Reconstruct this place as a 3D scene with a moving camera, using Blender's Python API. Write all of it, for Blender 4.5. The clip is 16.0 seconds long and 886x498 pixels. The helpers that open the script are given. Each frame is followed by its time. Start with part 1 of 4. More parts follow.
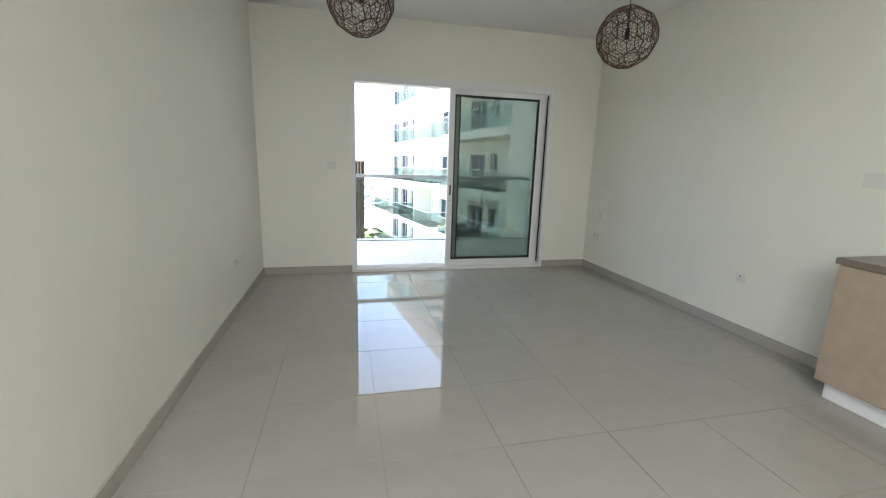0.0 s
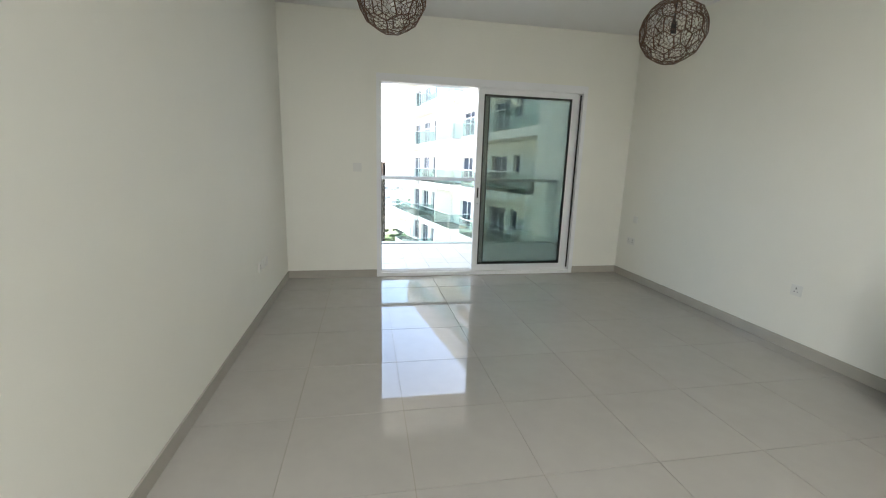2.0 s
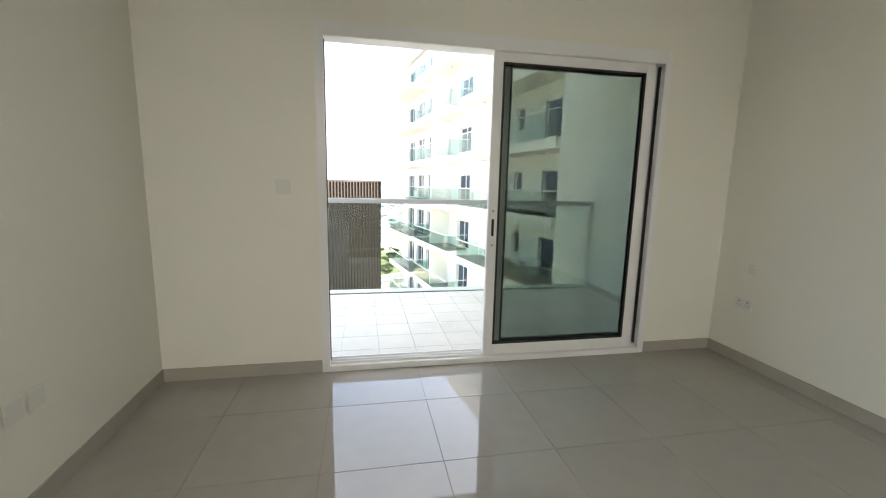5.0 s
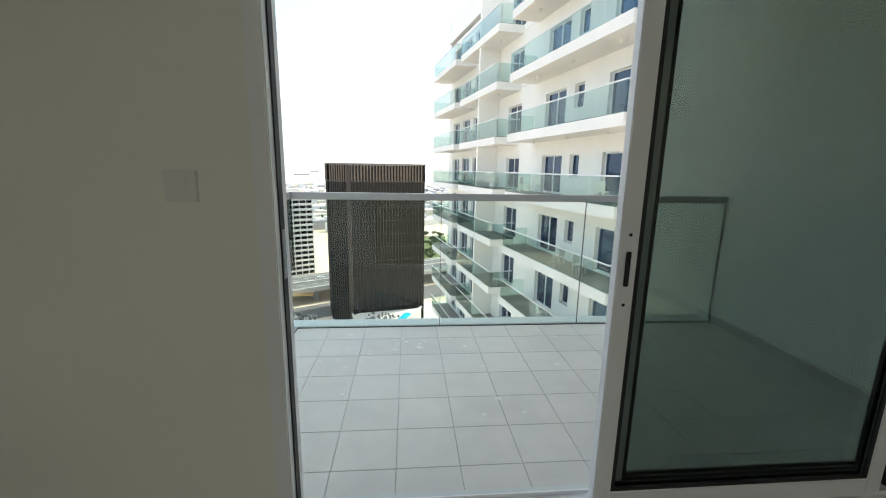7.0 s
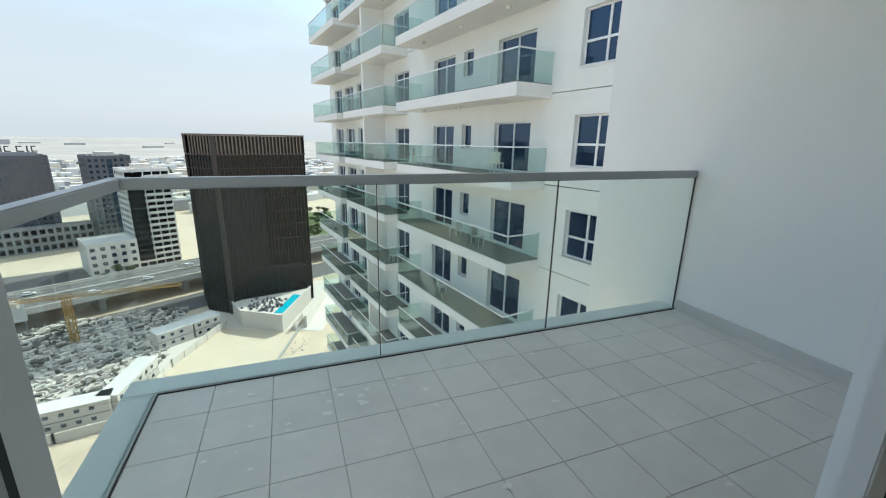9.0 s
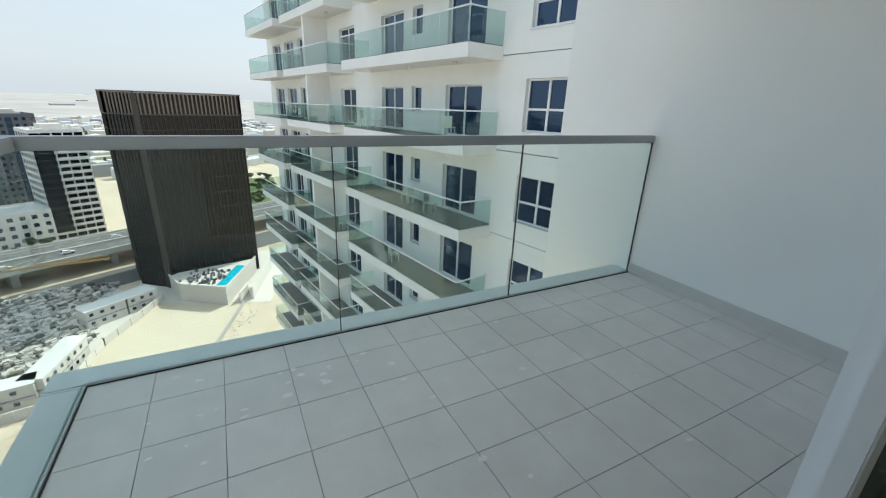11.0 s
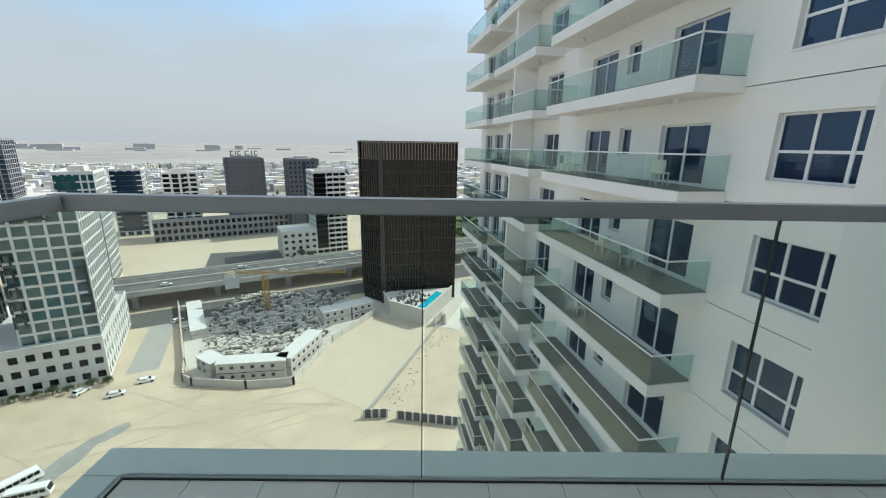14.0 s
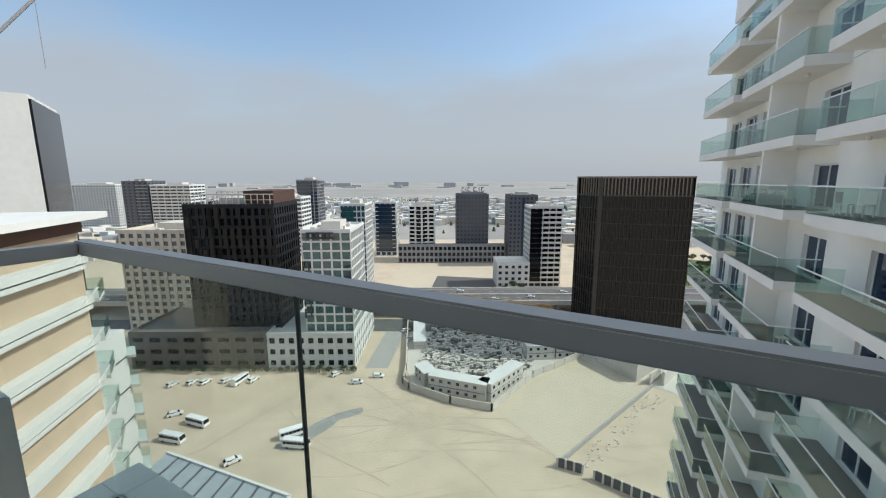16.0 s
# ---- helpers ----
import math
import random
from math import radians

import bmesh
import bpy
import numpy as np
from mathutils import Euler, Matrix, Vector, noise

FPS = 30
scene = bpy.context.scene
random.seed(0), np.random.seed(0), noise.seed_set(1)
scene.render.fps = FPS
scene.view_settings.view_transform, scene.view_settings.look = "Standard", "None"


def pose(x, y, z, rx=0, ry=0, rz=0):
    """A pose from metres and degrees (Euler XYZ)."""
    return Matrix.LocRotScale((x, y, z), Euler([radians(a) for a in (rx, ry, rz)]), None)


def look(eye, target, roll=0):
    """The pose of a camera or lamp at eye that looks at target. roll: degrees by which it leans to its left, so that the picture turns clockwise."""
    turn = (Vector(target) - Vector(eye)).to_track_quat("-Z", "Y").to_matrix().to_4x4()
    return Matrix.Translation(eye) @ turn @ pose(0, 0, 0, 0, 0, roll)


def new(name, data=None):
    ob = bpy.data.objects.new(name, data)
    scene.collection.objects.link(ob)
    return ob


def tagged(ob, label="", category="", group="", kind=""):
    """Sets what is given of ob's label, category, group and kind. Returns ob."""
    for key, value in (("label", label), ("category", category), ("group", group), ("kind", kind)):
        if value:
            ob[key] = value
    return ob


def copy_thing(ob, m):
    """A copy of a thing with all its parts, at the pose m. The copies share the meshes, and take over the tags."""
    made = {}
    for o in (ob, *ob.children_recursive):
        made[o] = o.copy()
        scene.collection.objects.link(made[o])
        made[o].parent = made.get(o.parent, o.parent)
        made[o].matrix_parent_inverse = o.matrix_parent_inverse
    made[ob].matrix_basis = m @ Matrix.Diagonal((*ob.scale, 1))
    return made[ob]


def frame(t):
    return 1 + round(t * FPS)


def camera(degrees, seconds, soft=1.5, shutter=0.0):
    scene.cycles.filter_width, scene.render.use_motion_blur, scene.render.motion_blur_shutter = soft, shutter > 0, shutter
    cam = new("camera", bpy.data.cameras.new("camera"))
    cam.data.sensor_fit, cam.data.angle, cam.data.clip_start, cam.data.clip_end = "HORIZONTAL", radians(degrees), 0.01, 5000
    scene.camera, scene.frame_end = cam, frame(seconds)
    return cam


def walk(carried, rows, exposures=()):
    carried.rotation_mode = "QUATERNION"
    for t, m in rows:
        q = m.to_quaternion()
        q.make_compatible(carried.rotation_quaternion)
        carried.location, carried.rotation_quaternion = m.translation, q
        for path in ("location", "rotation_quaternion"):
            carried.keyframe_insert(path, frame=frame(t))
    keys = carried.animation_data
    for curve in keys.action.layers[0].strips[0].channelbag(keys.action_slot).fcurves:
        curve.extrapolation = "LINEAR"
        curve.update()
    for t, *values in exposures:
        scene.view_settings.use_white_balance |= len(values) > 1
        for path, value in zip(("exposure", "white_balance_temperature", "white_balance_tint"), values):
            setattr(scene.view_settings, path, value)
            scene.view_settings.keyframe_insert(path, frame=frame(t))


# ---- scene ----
cam = camera(93.9, 16.0, soft=1.1)
PATH = [
    (0, (0.991, -5.175, 1.418), (1.445, -3.271, 1.007), 1.7),
    (0.5, (1.007, -5.279, 1.392), (1.369, -3.357, 0.974), 1.9),
    (1, (0.985, -5.286, 1.41), (1.31, -3.362, 0.972), 2.0),
    (1.5, (0.983, -5.206, 1.396), (1.313, -3.279, 0.973), 1.9),
    (2, (0.941, -4.998, 1.424), (1.302, -3.073, 1.016), 1.7),
    (2.5, (0.917, -4.764, 1.416), (1.321, -2.841, 1.042), 1.5),
    (3, (1.011, -4.452, 1.388), (1.443, -2.529, 1.046), 1.3),
    (3.5, (1.092, -4.126, 1.37), (1.54, -2.204, 1.048), 1.2),
    (3.7, (1.115, -3.952, 1.384), (1.574, -2.032, 1.062), 1.4),
    (6, (1.528, -2.100, 1.423), (1.785, -0.145, 1.089), 1.2),
    (6.5, (1.551, -1.695, 1.443), (1.752, 0.262, 1.081), 1.2),
    (7, (1.537, -1.268, 1.424), (1.708, 0.684, 1.021), 1.0),
    (7.5, (1.53, -0.914, 1.39), (1.727, 1.026, 0.945), 0.6),
    (8, (1.461, -0.625, 1.382), (1.762, 1.293, 0.900), 0.6),
    (8.5, (1.384, -0.371, 1.382), (1.846, 1.508, 0.877), 0.6),
    (9, (1.332, -0.187, 1.396), (2.017, 1.618, 0.874), 1.1),
    (9.5, (1.299, -0.082, 1.394), (2.192, 1.618, 0.835), 1.5),
    (12, (1.356, -0.004, 1.358), (2.214, 1.659, 0.651), 2.1),
    (12.5, (1.459, 0.079, 1.367), (2.085, 1.861, 0.711), 1.5),
    (13, (1.544, 0.296, 1.354), (1.925, 2.165, 0.750), 1.1),
    (13.5, (1.676, 0.573, 1.364), (1.864, 2.486, 0.811), 0.8),
    (14, (1.885, 0.787, 1.376), (1.902, 2.722, 0.870), 0.9),
    (14.5, (2.148, 0.981, 1.403), (1.995, 2.921, 0.941), 1.0),
    (15, (2.360, 1.181, 1.411), (1.976, 3.099, 0.991), 0.8),
    (15.5, (2.524, 1.350, 1.427), (1.873, 3.202, 1.048), 0.3),
    (16, (2.681, 1.487, 1.436), (1.723, 3.208, 1.088), -0.2),
]
EXPOSURES = [(0, 2.8, 6250, 7), (3.7, 2.95, 6400, 8), (6.0, 2.2, 7200, 9), (6.5, 1.85, 7200, 8), (7.0, 1.55, 6600, 3), (7.5, 1.3, 6300, 0), (8.0, 1.3, 6200, 0),
             (9.0, 0.92, 6150, -1), (12.0, 0.9, 6200, -1), (12.5, 0.7, 6200, -1), (13.0, 0.55, 6200, -1), (14.5, 0.5, 6200, 0), (16.0, 0.28, 6150, 3)]
walk(cam, [(t, look(eye, target, roll)) for t, eye, target, roll in PATH], EXPOSURES)

# ---- world and sun ----
SUN_DIR = Vector((0.60, 0.375, 0.707)).normalized()
world = bpy.data.worlds.new("world")
scene.world = world
world.use_nodes = True
wn, wl = world.node_tree.nodes, world.node_tree.links
sky = wn.new("ShaderNodeTexSky")
sky.sky_type, sky.sun_disc = "NISHITA", False
sky.sun_elevation, sky.sun_rotation = radians(45), radians(58)
sky.air_density, sky.dust_density, sky.ozone_density = 1.0, 2.0, 1.0
# a thin veil of high cloud that thickens to white haze near the horizon
geo = wn.new("ShaderNodeTexCoord")
sep = wn.new("ShaderNodeSeparateXYZ")
wl.new(geo.outputs["Generated"], sep.inputs[0])
cloud = wn.new("ShaderNodeTexNoise")
cloud.inputs["Scale"].default_value, cloud.inputs["Detail"].default_value = 2.2, 7
stretch = wn.new("ShaderNodeMapping")
stretch.inputs["Scale"].default_value = (1, 1, 3.0)
wl.new(geo.outputs["Generated"], stretch.inputs[0])
wl.new(stretch.outputs[0], cloud.inputs["Vector"])
wob = wn.new("ShaderNodeMath")
wob.operation = "MULTIPLY_ADD"
wob.inputs[1].default_value = -0.34
wl.new(cloud.outputs["Fac"], wob.inputs[0])
wl.new(sep.outputs["Z"], wob.inputs[2])
veil = wn.new("ShaderNodeMapRange")
veil.interpolation_type = "SMOOTHSTEP"
for k, v in (("From Min", 0.16), ("From Max", -0.04), ("To Min", 0.08), ("To Max", 0.9)):
    veil.inputs[k].default_value = v
wl.new(wob.outputs[0], veil.inputs["Value"])
mixsky = wn.new("ShaderNodeMix")
mixsky.data_type = "RGBA"
wl.new(veil.outputs[0], mixsky.inputs["Factor"])
wl.new(sky.outputs[0], mixsky.inputs["A"])
mixsky.inputs["B"].default_value = (2.65, 2.7, 2.98, 1)
# upper dome, above all that is seen, brightened as fill for shaded walls
dome_fill = wn.new("ShaderNodeMapRange")
dome_fill.interpolation_type = "SMOOTHSTEP"
for k, v in (("From Min", 0.22), ("From Max", 0.62), ("To Min", 0.0), ("To Max", 0.8)):
    dome_fill.inputs[k].default_value = v
wl.new(wob.outputs[0], dome_fill.inputs["Value"])
mixhigh = wn.new("ShaderNodeMix")
mixhigh.data_type = "RGBA"
wl.new(dome_fill.outputs[0], mixhigh.inputs["Factor"])
wl.new(mixsky.outputs["Result"], mixhigh.inputs["A"])
mixhigh.inputs["B"].default_value = (4.3, 4.4, 4.7, 1)
wl.new(mixhigh.outputs["Result"], wn["Background"].inputs[0])
wn["Background"].inputs[1].default_value = 0.15

sun_data = bpy.data.lights.new("sun", "SUN")
sun_data.energy, sun_data.angle, sun_data.color = 2.7, radians(0.6), (1.0, 0.95, 0.87)
sun = new("sun", sun_data)
sun.matrix_world = look((0, 0, 60), Vector((0, 0, 60)) - SUN_DIR)


# unseen fill lamps without fittings, added over the kitchen end to brighten the room
for lx, ly in ((0.5, -6.4), (0.5, -7.4), (1.2, -7.0)):
    ld = bpy.data.lights.new("room_fill", "AREA")
    ld.shape, ld.size, ld.energy, ld.color = "DISK", 0.16, 8.0, (0.98, 0.99, 1.0)
    lamp_ = new("room_fill", ld)
    lamp_.matrix_world = pose(lx, ly, 3.03)


# ---- materials ----
def material(name, base, rough=0.6, metal=0.0, vary=0.12, scale=6.0, bump=0.0, bump_scale=60.0, coarse=0.7, spec=0.5, tone=None, per_object=0.0):
    """Principled surface with two scales of variation and fine relief, in object space metres."""
    m = bpy.data.materials.new(name)
    m.use_nodes = True
    n, l = m.node_tree.nodes, m.node_tree.links
    p = n["Principled BSDF"]
    p.inputs["Metallic"].default_value = metal
    p.inputs["Specular IOR Level"].default_value = spec
    tc = n.new("ShaderNodeNewGeometry")
    fine, big = n.new("ShaderNodeTexNoise"), n.new("ShaderNodeTexNoise")
    fine.inputs["Scale"].default_value, fine.inputs["Detail"].default_value = scale, 6
    big.inputs["Scale"].default_value, big.inputs["Detail"].default_value = coarse, 4
    for q in (fine, big):
        l.new(tc.outputs["Position"], q.inputs["Vector"])
    add = n.new("ShaderNodeMath")
    add.operation = "MULTIPLY_ADD"
    add.inputs[1].default_value = 0.5
    half = n.new("ShaderNodeMath")
    half.operation = "MULTIPLY"
    half.inputs[1].default_value = 0.5
    l.new(big.outputs["Fac"], half.inputs[0])
    l.new(fine.outputs["Fac"], add.inputs[0])
    l.new(half.outputs[0], add.inputs[2])
    ramp = n.new("ShaderNodeValToRGB")
    lo = tone or tuple(c * (1 - vary) for c in base)
    ramp.color_ramp.elements[0].position, ramp.color_ramp.elements[1].position = 0.34, 0.66
    ramp.color_ramp.elements[0].color, ramp.color_ramp.elements[1].color = (*lo, 1), (*base, 1)
    l.new(add.outputs[0], ramp.inputs[0])
    out = ramp.outputs[0]
    if per_object:
        info, hsv = n.new("ShaderNodeObjectInfo"), n.new("ShaderNodeHueSaturation")
        mr = n.new("ShaderNodeMapRange")
        mr.inputs["To Min"].default_value, mr.inputs["To Max"].default_value = 1 - per_object, 1 + per_object
        l.new(info.outputs["Random"], mr.inputs["Value"])
        l.new(mr.outputs[0], hsv.inputs["Value"])
        l.new(out, hsv.inputs["Color"])
        out = hsv.outputs[0]
    l.new(out, p.inputs["Base Color"])
    rr = n.new("ShaderNodeMapRange")
    rr.inputs["To Min"].default_value, rr.inputs["To Max"].default_value = rough * 0.85, min(1, rough * 1.15)
    l.new(fine.outputs["Fac"], rr.inputs["Value"])
    l.new(rr.outputs[0], p.inputs["Roughness"])
    if bump:
        bt, b = n.new("ShaderNodeTexNoise"), n.new("ShaderNodeBump")
        bt.inputs["Scale"].default_value, bt.inputs["Detail"].default_value = bump_scale, 3
        l.new(tc.outputs["Position"], bt.inputs["Vector"])
        b.inputs["Strength"].default_value, b.inputs["Distance"].default_value = bump, 0.01
        l.new(bt.outputs["Fac"], b.inputs["Height"])
        l.new(b.outputs[0], p.inputs["Normal"])
    return m


def pane_glass(name, tint, gloss=1.0, f0=0.035):
    """Thin clear pane: tinted see-through, with mirror gloss by Fresnel."""
    m = bpy.data.materials.new(name)
    m.use_nodes = True
    n, l = m.node_tree.nodes, m.node_tree.links
    n.remove(n["Principled BSDF"])
    tr, gl, mix = n.new("ShaderNodeBsdfTransparent"), n.new("ShaderNodeBsdfGlossy"), n.new("ShaderNodeMixShader")
    lw, pw, sc = n.new("ShaderNodeLayerWeight"), n.new("ShaderNodeMath"), n.new("ShaderNodeMath")
    lw.inputs["Blend"].default_value = 0.5
    pw.operation, sc.operation = "POWER", "MULTIPLY_ADD"
    pw.inputs[1].default_value = 4.5
    sc.inputs[1].default_value, sc.inputs[2].default_value = 0.9 * gloss, f0
    tr.inputs[0].default_value = (*(c ** 0.5 for c in tint), 1)
    gl.inputs["Roughness"].default_value = 0.0
    l.new(lw.outputs["Facing"], pw.inputs[0])
    l.new(pw.outputs[0], sc.inputs[0])
    l.new(sc.outputs[0], mix.inputs[0])
    l.new(tr.outputs[0], mix.inputs[1])
    l.new(gl.outputs[0], mix.inputs[2])
    l.new(mix.outputs[0], n["Material Output"].inputs[0])
    return m


WALL = material("cream_paint", (0.80, 0.785, 0.715), 0.55, vary=0.03, scale=3, bump=0.05, bump_scale=220)
CEIL = material("white_ceiling_paint", (0.82, 0.81, 0.79), 0.8, vary=0.02, bump=0.04, bump_scale=200)
TILE = material("polished_porcelain", (0.37, 0.345, 0.315), 0.025, vary=0.07, scale=9, coarse=2.2, spec=0.6, per_object=0.02)
GROUT = material("floor_grout", (0.27, 0.225, 0.185), 0.9)
SKIRT = material("skirting_tile", (0.42, 0.39, 0.34), 0.25, vary=0.08)
WHITE_ALU = material("white_powder_coat", (0.80, 0.80, 0.81), 0.35, vary=0.03)
GASKET = material("black_rubber", (0.012, 0.012, 0.012), 0.6)
DOOR_GLASS = pane_glass("tinted_door_glass", (0.37, 0.42, 0.385), 0.6, 0.04)
RAIL_GLASS = pane_glass("balustrade_glass", (0.80, 0.88, 0.85), 0.5, 0.03)
FAR_GLASS = pane_glass("pale_green_glass", (0.70, 0.83, 0.78), 0.6, 0.05)
GLASS_EDGE = material("dark_glass_edge", (0.02, 0.03, 0.027), 0.3)
PALE_EDGE = material("green_glass_edge", (0.42, 0.52, 0.48), 0.3)
PLASTIC = material("white_plastic", (0.72, 0.71, 0.67), 0.3, vary=0.02)
BRONZE = material("etched_bronze", (0.15, 0.085, 0.055), 0.4, metal=0.6, vary=0.3, scale=20)
OAK = material("oak_laminate", (0.42, 0.335, 0.26), 0.45, vary=0.2, scale=12)
TOP = material("worktop_stone", (0.20, 0.16, 0.13), 0.3, vary=0.2, scale=40)
BTILE = material("balcony_tile", (0.61, 0.595, 0.565), 0.5, vary=0.12, scale=7, coarse=1.4, bump=0.08, per_object=0.03)
BGROUT = material("balcony_grout", (0.30, 0.27, 0.24), 0.9)
CURB = material("grey_metal_curb", (0.55, 0.60, 0.59), 0.4, vary=0.08)
RAIL = material("grey_painted_metal", (0.42, 0.43, 0.44), 0.45, vary=0.05, bump=0.03)
RENDER_WHITE = material("white_render", (0.86, 0.855, 0.83), 0.85, vary=0.05, scale=1.2, coarse=0.25, bump=0.1, bump_scale=30)
DECK = material("grey_deck_tile", (0.24, 0.225, 0.205), 0.7, vary=0.15, scale=2.5, coarse=0.4)
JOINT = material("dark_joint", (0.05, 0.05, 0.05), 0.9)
SLAB = material("painted_slab", (0.80, 0.79, 0.77), 0.85, vary=0.07, scale=1.0)
# coated glass; the reflected sky's blue is put into base and specular tint
DARK_GLAZE = material("sky_tinted_glazing", (0.014, 0.03, 0.07), 0.03, vary=0.3, scale=0.6, spec=1.0)
DARK_GLAZE.node_tree.nodes["Principled BSDF"].inputs["Specular Tint"].default_value = (0.5, 0.72, 1.0, 1)
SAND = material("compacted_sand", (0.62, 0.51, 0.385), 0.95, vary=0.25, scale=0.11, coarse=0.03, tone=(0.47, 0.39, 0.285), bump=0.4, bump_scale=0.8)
PALE_SAND = material("pale_graded_sand", (0.58, 0.50, 0.38), 0.95, vary=0.1, scale=0.3, coarse=0.05)
ASPHALT = material("asphalt", (0.13, 0.125, 0.12), 0.9, vary=0.2, scale=0.4, coarse=0.05)
CONCRETE = material("concrete", (0.40, 0.385, 0.36), 0.85, vary=0.18, scale=0.7)
PALE_CONC = material("pale_concrete", (0.62, 0.58, 0.52), 0.85, vary=0.15, scale=0.6)
BLACK_CLAD = material("dark_bronze_cladding", (0.018, 0.015, 0.013), 0.5, vary=0.3, scale=0.5)
BLACK_FIN = material("bronze_fin", (0.04, 0.032, 0.027), 0.45, vary=0.2, scale=1.0)
TAN_LOUVRE = material("tan_louvre", (0.15, 0.12, 0.092), 0.6, vary=0.15, scale=1)
BLACK_GLAZE = material("black_glazing", (0.006, 0.006, 0.007), 0.12, spec=0.3)
LEAF = material("foliage", (0.07, 0.10, 0.035), 0.8, vary=0.5, scale=1.5)
BARK = material("bark", (0.16, 0.11, 0.07), 0.9, vary=0.3)
WATER = material("pool_water", (0.03, 0.42, 0.55), 0.05, vary=0.1)
CAR_WHITE = material("white_car_paint", (0.80, 0.80, 0.79), 0.2, vary=0.03, per_object=0.1)
TYRE = material("tyre_rubber", (0.02, 0.02, 0.02), 0.8)
TAN_WALL = material("tan_render", (0.56, 0.43, 0.31), 0.85, vary=0.1, scale=0.6)
CRANE_Y = material("crane_yellow", (0.50, 0.30, 0.08), 0.5)
MARK = material("dark_sign_letter", (0.03, 0.03, 0.035), 0.5)
LINE = material("road_marking", (0.6, 0.6, 0.58), 0.8)
LAWN = material("lawn", (0.12, 0.16, 0.05), 0.95, vary=0.3, scale=0.3)


# ---- mesh tools ----
class Solid:
    """Gathers boxes, prisms and beams into one mesh."""

    def __init__(self):
        self.v, self.f = [], []

    def box(self, x0, x1, y0, y1, z0, z1, m=None):
        b = len(self.v)
        for z in (z0, z1):
            for x, y in ((x0, y0), (x1, y0), (x1, y1), (x0, y1)):
                p = Vector((x, y, z))
                self.v.append(tuple(m @ p if m else p))
        self.f += [tuple(b + i for i in q) for q in ((3, 2, 1, 0), (4, 5, 6, 7), (0, 1, 5, 4), (1, 2, 6, 5), (2, 3, 7, 6), (3, 0, 4, 7))]
        return self

    def prism(self, pts, z0, z1):
        b, n = len(self.v), len(pts)
        self.v += [(x, y, z0) for x, y in pts] + [(x, y, z1) for x, y in pts]
        self.f += [tuple(b + i for i in reversed(range(n))), tuple(b + n + i for i in range(n))]
        self.f += [(b + i, b + (i + 1) % n, b + n + (i + 1) % n, b + n + i) for i in range(n)]
        return self

    def beam(self, p, q, w, h=None):
        p, q = Vector(p), Vector(q)
        d = q - p
        if d.length < 1e-6:
            return self
        m = Matrix.Translation(p) @ d.to_track_quat("Y", "Z").to_matrix().to_4x4()
        h = h or w
        return self.box(-w / 2, w / 2, 0, d.length, -h / 2, h / 2, m)

    def tube(self, p, q, r0, r1=None, n=10):
        p, q = Vector(p), Vector(q)
        r1 = r0 if r1 is None else r1
        m = (q - p).to_track_quat("Z", "Y").to_matrix()
        b = len(self.v)
        for c, r in ((p, r0), (q, r1)):
            for i in range(n):
                a = 2 * math.pi * i / n
                self.v.append(tuple(c + m @ Vector((r * math.cos(a), r * math.sin(a), 0))))
        self.f += [tuple(b + i for i in reversed(range(n))), tuple(b + n + i for i in range(n))]
        self.f += [(b + i, b + (i + 1) % n, b + n + (i + 1) % n, b + n + i) for i in range(n)]
        return self

    def mesh(self, name, mat, bevel=0.0):
        me = bpy.data.meshes.new(name)
        me.from_pydata(self.v, [], self.f)
        if bevel:
            bm = bmesh.new()
            bm.from_mesh(me)
            bmesh.ops.bevel(bm, geom=bm.edges[:], offset=bevel, segments=2, affect="EDGES", clamp_overlap=True)
            bm.to_mesh(me)
            bm.free()
        me.materials.append(mat)
        return me


def put(name, solid, mat, parent=None, bevel=0.0, m=None):
    ob = new(name, solid.mesh(name, mat, bevel) if isinstance(solid, Solid) else solid)
    if m:
        ob.matrix_basis = m
    ob.parent = parent
    return ob


def share(name, me, parent=None, m=None):
    ob = new(name, me)
    ob.parent = parent
    if m:
        ob.matrix_basis = m
    return ob


def holder(name, label, category, m=None, group=""):
    ob = new(name)
    ob.matrix_basis = m or Matrix.Identity(4)
    return tagged(ob, label, category, group)


def setting(ob, label):
    return tagged(ob, label, kind="structure")


# ---- room shell ----
W, H, BACK, YD, T = 4.35, 3.05, -8.1, 0.1, 0.24
floor = setting(put("floor", Solid().box(0, W, BACK, T - 0.003, -0.25, -0.004), GROUT), "polished pale grey porcelain tile floor")
setting(put("wall_west", Solid().box(-0.2, 0, BACK - 0.2, T, -0.25, H), WALL), "cream painted plain room wall")
setting(put("wall_east", Solid().box(W, W + 0.07, BACK - 0.2, T, -0.25, H), WALL), "cream painted wall with sockets")
setting(put("wall_south", Solid().box(0, W, BACK - 0.2, BACK, -0.25, H), WALL), "cream painted wall closing the room")
DX0, DX1, DZ = 1.06, 3.69, 2.41
setting(put("wall_north", Solid().box(0, DX0, YD, T, -0.004, H).box(DX1, W, YD, T, -0.004, H).box(DX0, DX1, YD, T, DZ, H), WALL), "cream painted wall round the balcony door")
setting(put("ceiling", Solid().box(-0.2, W + 0.07, BACK - 0.2, T, H, H + 0.2), CEIL), "white painted flat ceiling")
skirt = Solid().box(0, 0.012, BACK, YD, 0, 0.09).box(W - 0.012, W, -3.34, YD, 0, 0.09).box(0.012, DX0, YD - 0.012, YD, 0, 0.09).box(DX1, W - 0.012, YD - 0.012, YD, 0, 0.09)
setting(put("baseboard", skirt, SKIRT, bevel=0.002), "low grey porcelain skirting along the walls")


